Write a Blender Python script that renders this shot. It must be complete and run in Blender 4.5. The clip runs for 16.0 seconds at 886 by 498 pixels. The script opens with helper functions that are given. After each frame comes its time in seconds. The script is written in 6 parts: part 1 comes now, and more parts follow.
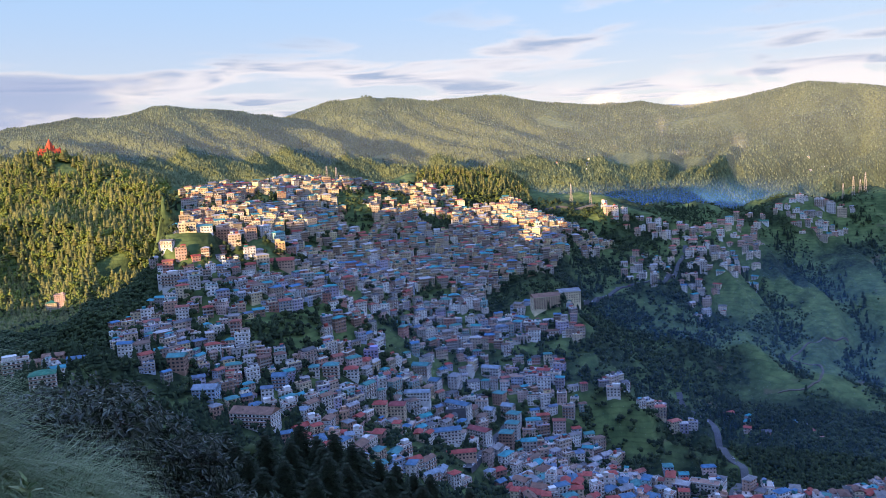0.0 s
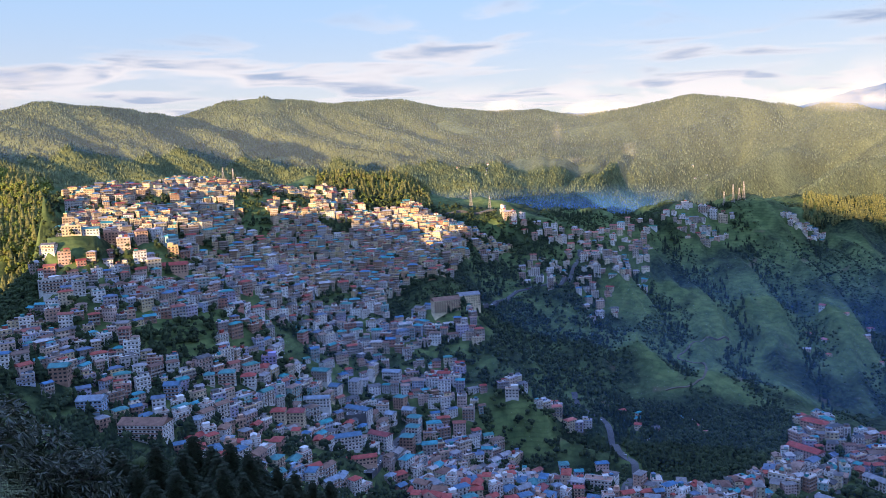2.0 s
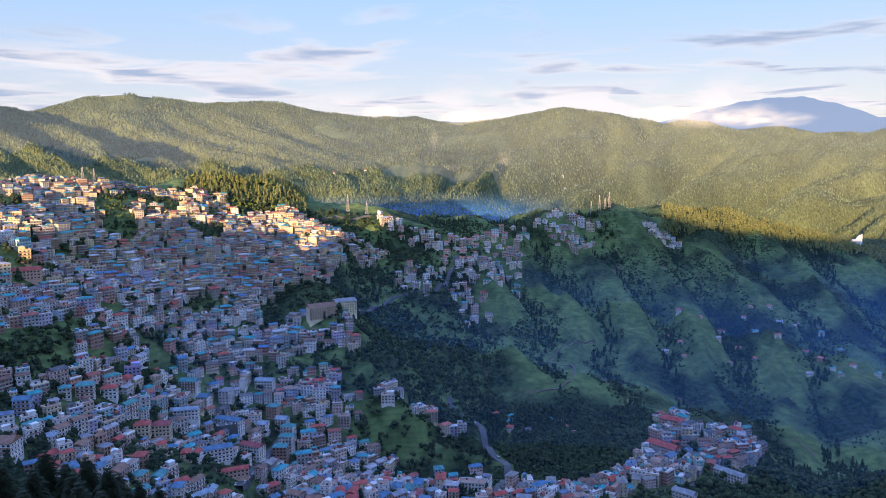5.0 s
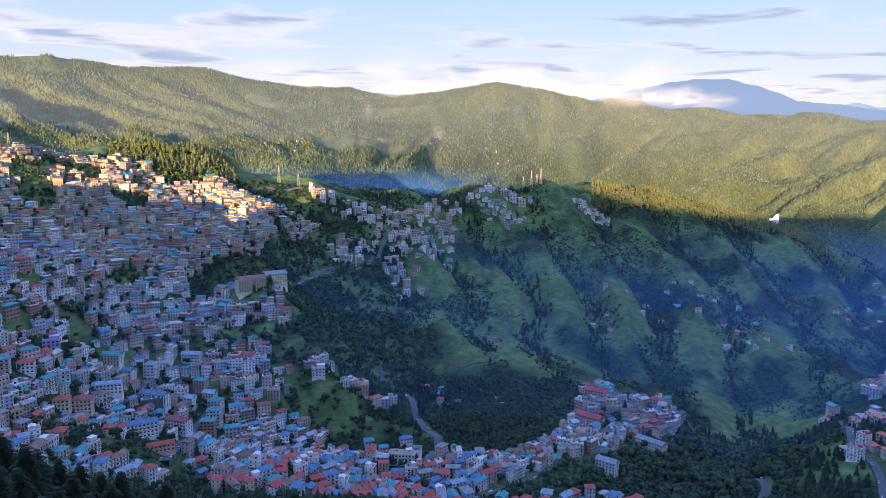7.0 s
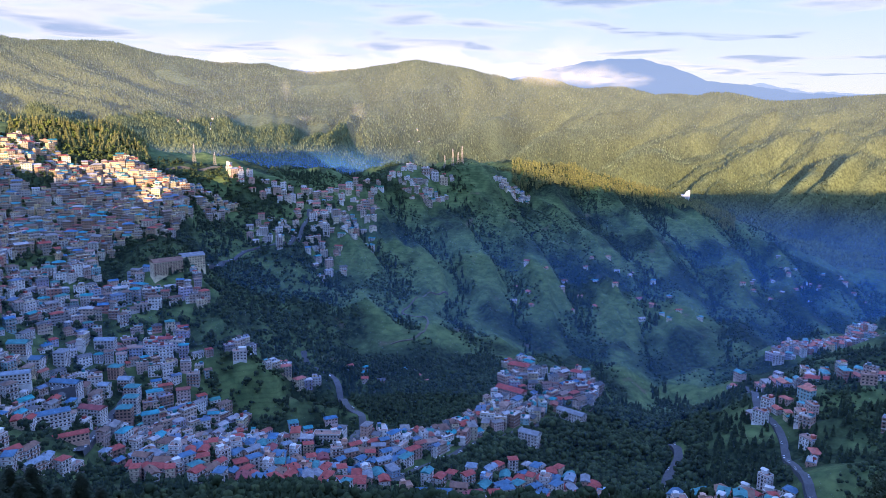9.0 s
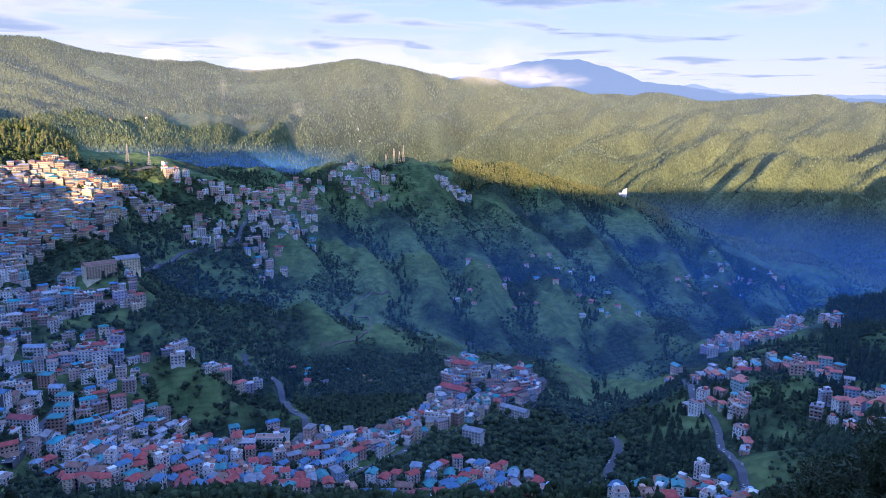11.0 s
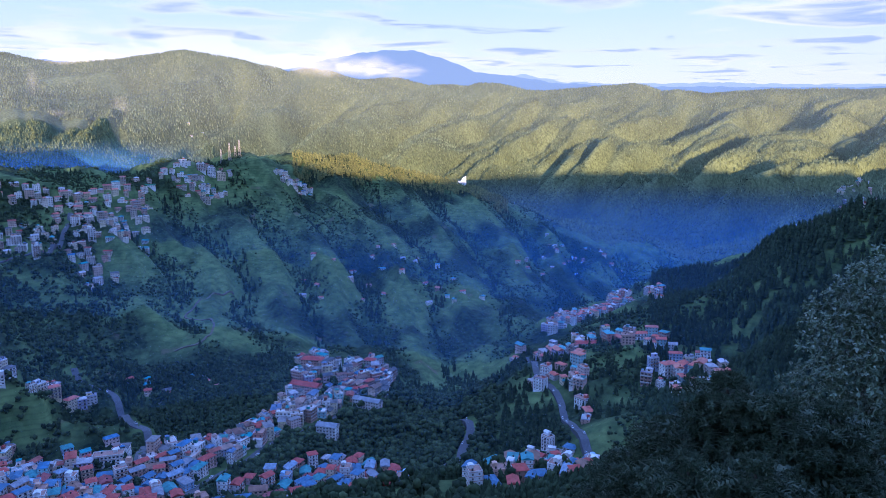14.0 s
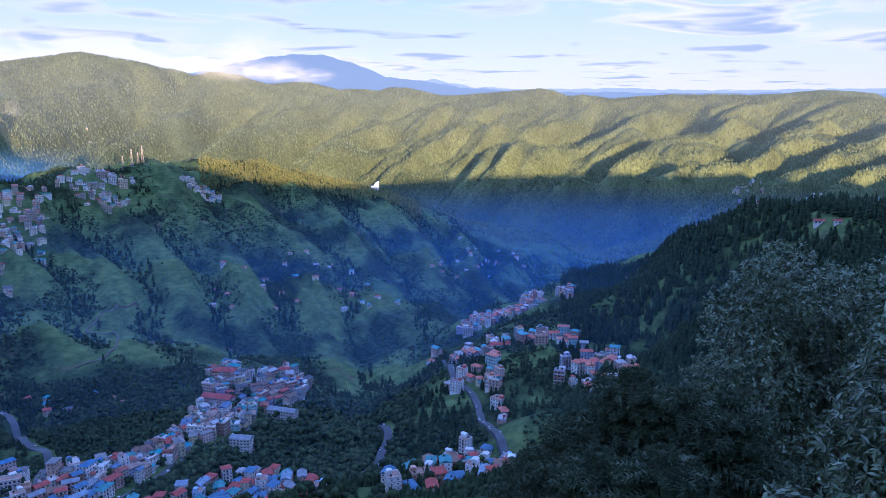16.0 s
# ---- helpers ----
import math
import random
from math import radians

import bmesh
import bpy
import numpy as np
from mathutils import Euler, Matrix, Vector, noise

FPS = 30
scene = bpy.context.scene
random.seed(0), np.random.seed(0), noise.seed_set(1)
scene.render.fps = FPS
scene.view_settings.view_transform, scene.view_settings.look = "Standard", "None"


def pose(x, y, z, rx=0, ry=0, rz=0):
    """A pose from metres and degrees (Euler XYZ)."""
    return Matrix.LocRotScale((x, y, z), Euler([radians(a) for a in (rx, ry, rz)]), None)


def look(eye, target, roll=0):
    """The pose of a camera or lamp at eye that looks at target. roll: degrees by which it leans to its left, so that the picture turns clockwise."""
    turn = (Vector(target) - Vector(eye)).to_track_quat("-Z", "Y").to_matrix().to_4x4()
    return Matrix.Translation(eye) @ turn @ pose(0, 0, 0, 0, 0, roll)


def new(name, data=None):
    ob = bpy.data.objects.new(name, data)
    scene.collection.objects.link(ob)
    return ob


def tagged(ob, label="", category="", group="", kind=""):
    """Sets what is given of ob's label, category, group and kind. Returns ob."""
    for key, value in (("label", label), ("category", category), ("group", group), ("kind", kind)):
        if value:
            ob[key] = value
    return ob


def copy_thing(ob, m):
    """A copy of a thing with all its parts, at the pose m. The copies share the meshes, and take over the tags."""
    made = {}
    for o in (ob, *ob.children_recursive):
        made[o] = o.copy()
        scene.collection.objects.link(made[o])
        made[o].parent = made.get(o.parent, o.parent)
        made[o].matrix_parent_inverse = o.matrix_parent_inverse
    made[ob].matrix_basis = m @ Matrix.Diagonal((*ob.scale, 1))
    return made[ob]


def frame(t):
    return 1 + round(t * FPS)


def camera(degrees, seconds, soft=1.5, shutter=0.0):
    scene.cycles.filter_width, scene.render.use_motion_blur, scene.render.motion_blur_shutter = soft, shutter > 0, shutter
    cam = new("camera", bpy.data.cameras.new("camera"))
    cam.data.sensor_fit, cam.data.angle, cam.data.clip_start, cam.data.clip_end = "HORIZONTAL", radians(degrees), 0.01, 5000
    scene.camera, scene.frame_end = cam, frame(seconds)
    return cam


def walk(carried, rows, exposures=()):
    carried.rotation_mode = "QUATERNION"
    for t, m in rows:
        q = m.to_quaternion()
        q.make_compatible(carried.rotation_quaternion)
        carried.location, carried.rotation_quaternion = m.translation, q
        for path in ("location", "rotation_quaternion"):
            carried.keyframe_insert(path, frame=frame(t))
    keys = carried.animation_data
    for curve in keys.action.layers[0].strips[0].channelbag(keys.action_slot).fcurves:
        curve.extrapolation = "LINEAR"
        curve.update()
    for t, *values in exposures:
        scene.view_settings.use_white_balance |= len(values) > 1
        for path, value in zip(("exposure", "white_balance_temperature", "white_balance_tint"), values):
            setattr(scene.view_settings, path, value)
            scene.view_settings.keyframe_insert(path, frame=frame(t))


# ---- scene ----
# ---- camera: one person turning on the spot, the phone held 0.45 m out ----
cam = camera(60.56, 16.0, 0.5)
EYE, REACH = 1.6, 0.45
ROWS = [
    (0.0, -0.40, -6.51, 3.48),
    (0.5, -2.32, -6.58, 3.25),
    (1.0, -3.99, -6.59, 3.08),
    (1.5, -6.14, -6.62, 2.80),
    (2.0, -7.83, -6.60, 2.60),
    (2.5, -9.08, -6.53, 2.56),
    (3.0, -10.59, -6.46, 2.48),
    (3.5, -12.26, -6.26, 2.33),
    (4.0, -13.97, -6.11, 2.06),
    (6.5, -20.78, -7.87, 0.02),
    (7.0, -21.96, -8.48, -0.15),
    (7.5, -23.46, -8.94, -0.35),
    (8.0, -25.27, -9.46, -0.46),
    (8.5, -26.86, -9.85, -0.37),
    (11.0, -32.25, -10.09, -0.44),
    (11.5, -34.94, -10.09, -0.38),
    (12.0, -36.91, -10.20, -0.17),
    (12.5, -38.98, -10.44, -0.06),
    (13.0, -40.89, -10.67, 0.20),
    (13.5, -42.61, -10.74, 0.40),
    (14.0, -44.24, -10.72, 0.37),
    (14.5, -45.88, -10.63, 0.33),
    (15.0, -47.66, -10.53, 0.40),
    (15.5, -49.40, -10.46, 0.31),
    (16.0, -50.82, -10.41, 0.34),
]
walk(cam, [(t, pose(-REACH * math.sin(radians(yaw)), REACH * math.cos(radians(yaw)), EYE, 90 + pitch, roll, yaw)) for t, yaw, pitch, roll in ROWS], ((0, 1.34, 6150, 12), (4, 1.34, 6100, 12), (7, 1.41, 5950, 13), (8.5, 1.45, 5700, 14), (11, 1.38, 5350, 17), (12.4, 1.58, 5100, 18), (13.5, 1.52, 5050, 18), (14.5, 1.4, 5100, 18), (16, 1.42, 5250, 17)))
# ---- light: a low evening sun behind the camera, open sky with thin cloud ----
SUN_BEARING, SUN_ELEVATION = 140.0, 5.7
sun = new("sun", bpy.data.lights.new("sun", "SUN"))
sun.data.energy, sun.data.angle, sun.data.color = 5.0, radians(0.6), (1.0, 0.67, 0.30)
sun_way = Vector((-math.sin(radians(SUN_BEARING)) * math.cos(radians(SUN_ELEVATION)), math.cos(radians(SUN_BEARING)) * math.cos(radians(SUN_ELEVATION)), math.sin(radians(SUN_ELEVATION))))
sun.matrix_world = look(sun_way * 3000, (0, 0, 0))

world = bpy.data.worlds.new("sky")
world.use_nodes = True
scene.world = world
wn, wl = world.node_tree.nodes, world.node_tree.links
wn.clear()


def wnode(kind, **values):
    n = wn.new(kind)
    for key, value in values.items():
        n.inputs[key].default_value = value
    return n


sky = wn.new("ShaderNodeTexSky")
sky.sky_type, sky.sun_disc = "NISHITA", False
sky.sun_elevation, sky.sun_rotation = radians(SUN_ELEVATION), radians(-SUN_BEARING)
sky.altitude, sky.air_density, sky.dust_density, sky.ozone_density = 2200, 1.0, 0.6, 2.0
coord = wn.new("ShaderNodeTexCoord")
split = wn.new("ShaderNodeSeparateXYZ")
wl.new(coord.outputs["Generated"], split.inputs[0])


def wmath(op, a, b=None, c=None):
    n = wn.new("ShaderNodeMath")
    n.operation = op
    for i, v in enumerate((a, b, c)):
        if v is None:
            continue
        if isinstance(v, (int, float)):
            n.inputs[i].default_value = v
        else:
            wl.new(v, n.inputs[i])
    return n.outputs[0]


def wmix(factor, a, b):
    n = wn.new("ShaderNodeMix")
    n.data_type = "RGBA"
    for socket, v in ((n.inputs[0], factor), (n.inputs[6], a), (n.inputs[7], b)):
        if isinstance(v, (int, float)):
            socket.default_value = v
        elif isinstance(v, tuple):
            socket.default_value = (*v, 1)
        else:
            wl.new(v, socket)
    return n.outputs[2]


def wramp(value, lo, hi):
    n = wn.new("ShaderNodeMapRange")
    n.interpolation_type = "SMOOTHSTEP"
    n.inputs[1].default_value, n.inputs[2].default_value = lo, hi
    wl.new(value, n.inputs[0])
    return n.outputs[0]


def wnoise(vector, scale, detail, distortion=0.0):
    n = wnode("ShaderNodeTexNoise", Scale=scale, Detail=detail, Distortion=distortion)
    wl.new(vector, n.inputs["Vector"])
    return n.outputs["Fac"]


def wscaled(vector, sx, sy, sz):
    n = wn.new("ShaderNodeVectorMath")
    n.operation = "MULTIPLY"
    n.inputs[1].default_value = (sx, sy, sz)
    wl.new(vector, n.inputs[0])
    return n.outputs[0]


# a cloud sheet overhead: the direction cast on a level plane
lift = wmath("ADD", wmath("MAXIMUM", split.outputs[2], 0.0), 0.03)
sheet = wn.new("ShaderNodeCombineXYZ")
wl.new(wmath("DIVIDE", split.outputs[0], lift), sheet.inputs[0])
wl.new(wmath("DIVIDE", split.outputs[1], lift), sheet.inputs[1])
streak = wnoise(wscaled(sheet.outputs[0], 0.9, 1.0, 1), 1.0, 8.0, 0.5)
bank = wnoise(wscaled(sheet.outputs[0], 0.16, 0.28, 1), 1.0, 3.0, 0.2)
band = wmath("MULTIPLY", wmath("MULTIPLY", wramp(split.outputs[2], 0.03, 0.075), wramp(split.outputs[2], 0.17, 0.11)), 0.09)
cover = wramp(wmath("ADD", band, wmath("ADD", wmath("MULTIPLY", streak, 0.62), wmath("MULTIPLY", bank, 0.5))), 0.595, 0.70)
# low heaped cloud over the far crest
heap_noise = wnoise(wscaled(coord.outputs["Generated"], 14, 14, 30), 1.0, 6.0, 0.3)
heap = wmath("MULTIPLY", wramp(heap_noise, 0.45, 0.56), wmath("MULTIPLY", wramp(split.outputs[2], 0.105, 0.07), wmath("MULTIPLY", wramp(split.outputs[0], 0.08, 0.18), wramp(split.outputs[0], 0.75, 0.6))))
above = wramp(split.outputs[2], 0.0, 0.24)
zenith = wramp(split.outputs[2], 0.22, 0.75)
clear = wmix(zenith, wmix(above, (0.39, 0.345, 0.30), (0.225, 0.315, 0.435)), (0.31, 0.47, 1.0))
scaled_sky = wn.new("ShaderNodeVectorMath")
scaled_sky.operation = "SCALE"
scaled_sky.inputs[3].default_value = 0.06
wl.new(sky.outputs[0], scaled_sky.inputs[0])
day = wmix(0.75, scaled_sky.outputs[0], clear)
with_sheet = wmix(wmath("MULTIPLY", wmath("MULTIPLY", cover, wramp(split.outputs[2], 0.3, 0.13)), 0.85), day, wmix(wramp(streak, 0.5, 0.68), (0.40, 0.365, 0.35), (0.15, 0.185, 0.25)))
with_heap = wmix(wmath("MULTIPLY", heap, 0.8), with_sheet, (0.42, 0.38, 0.36))
background = wn.new("ShaderNodeBackground")
background.inputs[1].default_value = 1.0
# a long lavender bank low over the temple hill, with a pale torn edge
bank_noise = wnoise(wscaled(coord.outputs["Generated"], 5, 5, 22), 1.0, 7.0, 0.4)
bank_body = wmath("MULTIPLY", wmath("MULTIPLY", wramp(split.outputs[0], -0.2, -0.46), wramp(split.outputs[2], 0.16, 0.115)), wramp(split.outputs[2], 0.035, 0.06))
bank_cover = wramp(wmath("ADD", wmath("MULTIPLY", bank_body, 0.42), bank_noise), 0.66, 0.78)
bank_tone = wmix(wramp(wmath("ADD", wmath("MULTIPLY", bank_body, 0.42), bank_noise), 0.72, 0.88), (0.38, 0.34, 0.31), (0.15, 0.18, 0.26))
with_bank = wmix(wmath("MULTIPLY", bank_cover, wmath("MULTIPLY", bank_body, 0.75)), with_heap, bank_tone)
wl.new(with_bank, background.inputs[0])
wo = wn.new("ShaderNodeOutputWorld")
wl.new(background.outputs[0], wo.inputs[0])
# ---- materials ----
def material(name, colors, rough=0.85, pick="object", grain=0.25, size=1.0, blotch=0.25, blotch_size=12.0, metal=0.0, bump=0.0, spec=0.3, coords="Object"):
    """A surface whose colour is picked from a few real paints, with grain and stains at two scales."""
    m = bpy.data.materials.new(name)
    m.use_nodes = True
    nodes, links = m.node_tree.nodes, m.node_tree.links
    bsdf = nodes["Principled BSDF"]
    bsdf.inputs["Roughness"].default_value, bsdf.inputs["Metallic"].default_value = rough, metal
    bsdf.inputs["Specular IOR Level"].default_value = spec
    ramp = nodes.new("ShaderNodeValToRGB")
    ramp.color_ramp.interpolation = "CONSTANT"
    for i, c in enumerate(colors):
        e = ramp.color_ramp.elements[0] if i == 0 else ramp.color_ramp.elements.new(i / len(colors))
        e.position, e.color = i / len(colors), (*c, 1)
    if len(ramp.color_ramp.elements) > len(colors):
        ramp.color_ramp.elements.remove(ramp.color_ramp.elements[-1])
    if pick == "object":
        links.new(nodes.new("ShaderNodeObjectInfo").outputs["Random"], ramp.inputs[0])
    else:
        links.new(nodes.new("ShaderNodeNewGeometry").outputs["Random Per Island"], ramp.inputs[0])
    co = nodes.new("ShaderNodeTexCoord")
    factors = []
    for s, d, amount in ((1 / size, 5.0, grain), (1 / blotch_size, 4.0, blotch)):
        n = nodes.new("ShaderNodeTexNoise")
        n.inputs["Scale"].default_value, n.inputs["Detail"].default_value = s, d
        links.new(co.outputs[coords], n.inputs["Vector"])
        r = nodes.new("ShaderNodeMapRange")
        r.inputs[1].default_value, r.inputs[2].default_value = 0.3, 0.7
        r.inputs[3].default_value, r.inputs[4].default_value = 1 - amount, 1 + amount * 0.6
        links.new(n.outputs["Fac"], r.inputs[0])
        factors.append((r.outputs[0], n.outputs["Fac"]))
    mul = nodes.new("ShaderNodeMath")
    mul.operation = "MULTIPLY"
    links.new(factors[0][0], mul.inputs[0])
    links.new(factors[1][0], mul.inputs[1])
    tint = nodes.new("ShaderNodeVectorMath")
    tint.operation = "SCALE"
    links.new(ramp.outputs[0], tint.inputs[0])
    links.new(mul.outputs[0], tint.inputs[3])
    links.new(tint.outputs[0], bsdf.inputs["Base Color"])
    if bump:
        b = nodes.new("ShaderNodeBump")
        b.inputs["Strength"].default_value, b.inputs["Distance"].default_value = bump, size * 0.2
        links.new(factors[0][1], b.inputs["Height"])
        links.new(b.outputs[0], bsdf.inputs["Normal"])
    return m


WALLS = [(0.777, 0.767, 0.758), (0.545, 0.35, 0.272), (0.467, 0.214, 0.165), (0.642, 0.545, 0.389), (0.797, 0.788, 0.777), (0.621, 0.447, 0.408), (0.68, 0.545, 0.33), (0.389, 0.447, 0.583), (0.292, 0.175, 0.127), (0.797, 0.777, 0.758), (0.447, 0.408, 0.564), (0.583, 0.447, 0.35), (0.739, 0.719, 0.719), (0.816, 0.807, 0.797), (0.602, 0.447, 0.408), (0.486, 0.447, 0.427), (0.33, 0.524, 0.545), (0.699, 0.642, 0.602), (0.777, 0.758, 0.739), (0.253, 0.233, 0.233)]
ROOFS = [(0.331, 0.065, 0.05), (0.043, 0.245, 0.259), (0.072, 0.173, 0.302), (0.302, 0.288, 0.302), (0.288, 0.094, 0.072), (0.065, 0.209, 0.194), (0.216, 0.202, 0.202), (0.144, 0.137, 0.144), (0.058, 0.259, 0.302), (0.122, 0.173, 0.259), (0.187, 0.122, 0.094), (0.396, 0.382, 0.389), (0.288, 0.194, 0.158), (0.173, 0.094, 0.072), (0.346, 0.079, 0.058), (0.101, 0.101, 0.108)]
wall_paint = material("wall_paint", WALLS, 0.85, grain=0.12, size=0.8, blotch=0.3, blotch_size=7)
# weathered walls of the upper town, low sunlight put into the ochre palette
wall_old_sunlit_far = material("sunlit_weathered_ochre_wall", [(0.601, 0.451, 0.246), (0.492, 0.287, 0.164), (0.683, 0.56, 0.342), (0.383, 0.328, 0.26), (0.601, 0.451, 0.3), (0.71, 0.573, 0.3), (0.328, 0.218, 0.137), (0.78, 0.738, 0.601), (0.547, 0.465, 0.328), (0.78, 0.78, 0.71), (0.465, 0.328, 0.205), (0.52, 0.492, 0.465), (0.246, 0.192, 0.15)], 0.85, "island", grain=0.15, size=0.8, blotch=0.35, blotch_size=7)
wall_light_far = material("pale_ridge_walls", [(0.80, 0.77, 0.73), (0.72, 0.62, 0.50), (0.82, 0.80, 0.77), (0.62, 0.44, 0.34), (0.76, 0.70, 0.64), (0.56, 0.34, 0.26), (0.70, 0.60, 0.42), (0.78, 0.74, 0.72), (0.50, 0.44, 0.40)], 0.85, "island", grain=0.12, size=0.8, blotch=0.3, blotch_size=7)
wall_paint_far = material("wall_paint_many", WALLS, 0.85, "island", grain=0.12, size=0.8, blotch=0.3, blotch_size=7)
roof_metal_far = material("painted_sheet_roof_many", ROOFS, 0.65, "island", grain=0.15, size=1.5, blotch=0.35, blotch_size=5, spec=0.2)
roof_red_far = material("red_sheet_roof_many", [(0.50, 0.11, 0.07), (0.44, 0.14, 0.10), (0.40, 0.09, 0.07), (0.34, 0.32, 0.32), (0.52, 0.17, 0.11), (0.09, 0.28, 0.30), (0.46, 0.12, 0.08), (0.48, 0.45, 0.45)], 0.5, "island", grain=0.15, size=1.5, blotch=0.35, blotch_size=5, spec=0.4)
slab_paint = material("concrete_slab", [(0.42, 0.40, 0.38), (0.58, 0.55, 0.52), (0.36, 0.22, 0.17), (0.46, 0.40, 0.36), (0.30, 0.27, 0.25)], 0.9, "island", grain=0.2, blotch=0.3)
window_glass = material("window_glass", [(0.06, 0.065, 0.075), (0.10, 0.10, 0.11), (0.04, 0.04, 0.045), (0.14, 0.12, 0.10)], 0.2, "island", grain=0.1, blotch=0.1, spec=0.5)
tank_plastic = material("black_tank_plastic", [(0.03, 0.03, 0.03)], 0.5)
asphalt = material("asphalt", [(0.10, 0.10, 0.105)], 0.9, grain=0.2, size=2, blotch=0.3, blotch_size=30)
car_paint = material("car_paint", [(0.75, 0.75, 0.75), (0.7, 0.72, 0.74), (0.35, 0.36, 0.38), (0.4, 0.06, 0.05), (0.8, 0.8, 0.8), (0.08, 0.08, 0.09)], 0.3, "object", grain=0.03, blotch=0.05, spec=0.5)
# needle and leaf greens for sunlit hills, the sun's brightness put into them
conifer_green = material("conifer_needles", [(0.15, 0.152, 0.052), (0.175, 0.173, 0.058), (0.205, 0.196, 0.066), (0.115, 0.12, 0.044)], 0.9, "island", grain=0.35, size=3, blotch=0.3, blotch_size=120, spec=0.1)
# needles of the far slopes, sunlit haze put into the green
hazy_conifer_green = material("hazy_far_needles", [(0.10, 0.12, 0.055), (0.14, 0.163, 0.074), (0.185, 0.208, 0.095), (0.12, 0.14, 0.064)], 0.9, "island", grain=0.3, size=3, blotch=0.3, blotch_size=120, spec=0.1)
leaf_green = material("broad_leaves", [(0.15, 0.185, 0.038), (0.17, 0.205, 0.044), (0.13, 0.16, 0.036), (0.19, 0.215, 0.05)], 0.8, "island", grain=0.35, size=2, blotch=0.3, blotch_size=60, spec=0.15)
# copies of these greens with the valley shade darkened into the colour
shaded_scrub_green = material("shade_scrub_leaves", [(0.03, 0.046, 0.02), (0.042, 0.06, 0.025), (0.024, 0.037, 0.017), (0.056, 0.076, 0.03)], 0.85, "island", grain=0.35, size=2, blotch=0.3, blotch_size=60, spec=0.15)
shaded_slope_scrub = material("shade_slope_scrub_leaves", [(0.042, 0.062, 0.026), (0.052, 0.075, 0.03), (0.036, 0.054, 0.023), (0.064, 0.09, 0.035)], 0.85, "island", grain=0.35, size=2, blotch=0.3, blotch_size=60, spec=0.15)
shaded_conifer_green = material("shade_conifer_needles", [(0.028, 0.042, 0.02), (0.035, 0.052, 0.024), (0.042, 0.06, 0.027), (0.024, 0.037, 0.018)], 0.9, "island", grain=0.35, size=3, blotch=0.3, blotch_size=120, spec=0.1)
rust_steel = material("weathered_lattice_steel", [(0.46, 0.40, 0.36)], 0.6, metal=0.3)
bark = material("bark", [(0.08, 0.06, 0.045)], 0.95, grain=0.4, size=0.2)


def ground_material():
    m = bpy.data.materials.new("hillside_ground")
    m.use_nodes = True
    nodes, links = m.node_tree.nodes, m.node_tree.links
    bsdf = nodes["Principled BSDF"]
    bsdf.inputs["Roughness"].default_value, bsdf.inputs["Specular IOR Level"].default_value = 0.95, 0.1
    co = nodes.new("ShaderNodeTexCoord")

    def tex(size, detail, lo, hi):
        n = nodes.new("ShaderNodeTexNoise")
        n.inputs["Scale"].default_value, n.inputs["Detail"].default_value = 1 / size, detail
        links.new(co.outputs["Object"], n.inputs["Vector"])
        r = nodes.new("ShaderNodeMapRange")
        r.inputs[1].default_value, r.inputs[2].default_value = lo, hi
        links.new(n.outputs["Fac"], r.inputs[0])
        return r.outputs[0], n.outputs["Fac"]

    def blend(f, a, b):
        n = nodes.new("ShaderNodeMix")
        n.data_type = "RGBA"
        links.new(f, n.inputs[0])
        for s, v in ((n.inputs[6], a), (n.inputs[7], b)):
            if isinstance(v, tuple):
                s.default_value = (*v, 1)
            else:
                links.new(v, s)
        return n.outputs[2]

    grass = blend(tex(14, 8, 0.35, 0.65)[0], (0.064, 0.1, 0.036), (0.135, 0.18, 0.064))
    scrub = blend(tex(6, 8, 0.4, 0.6)[0], (0.014, 0.024, 0.012), (0.042, 0.06, 0.026))
    # narrow field terraces: level steps of grass over dark banks
    height = nodes.new("ShaderNodeSeparateXYZ")
    links.new(co.outputs["Object"], height.inputs[0])
    wander = nodes.new("ShaderNodeMath")
    wander.operation = "MULTIPLY_ADD"
    links.new(tex(40, 3, 0, 1)[1], wander.inputs[0])
    wander.inputs[1].default_value = 14.0
    links.new(height.outputs[2], wander.inputs[2])
    step = nodes.new("ShaderNodeMath")
    step.operation = "PINGPONG"
    links.new(wander.outputs[0], step.inputs[0])
    step.inputs[1].default_value = 2.4
    bank = nodes.new("ShaderNodeMapRange")
    bank.inputs[1].default_value, bank.inputs[2].default_value, bank.inputs[3].default_value, bank.inputs[4].default_value = 1.3, 2.2, 0.0, 0.28
    links.new(step.outputs[0], bank.inputs[0])
    grass = blend(bank.outputs[0], grass, (0.035, 0.045, 0.02))
    mixed = blend(tex(110, 7, 0.40, 0.53)[0], scrub, grass)
    mixed = blend(tex(45, 8, 0.66, 0.76)[0], mixed, (0.14, 0.11, 0.07))
    links.new(mixed, bsdf.inputs["Base Color"])
    b = nodes.new("ShaderNodeBump")
    b.inputs["Strength"].default_value, b.inputs["Distance"].default_value = 0.6, 4.0
    links.new(tex(12, 8, 0, 1)[1], b.inputs["Height"])
    links.new(b.outputs[0], bsdf.inputs["Normal"])
    return m


ground_paint = ground_material()
# ground under the far woods, the same sunlit tone put into its colour
sunlit_forest_floor = material("far_forest_canopy", [(0.13, 0.148, 0.066)], 0.95, grain=0.45, size=9, blotch=0.3, blotch_size=160, bump=0.5, spec=0.05)
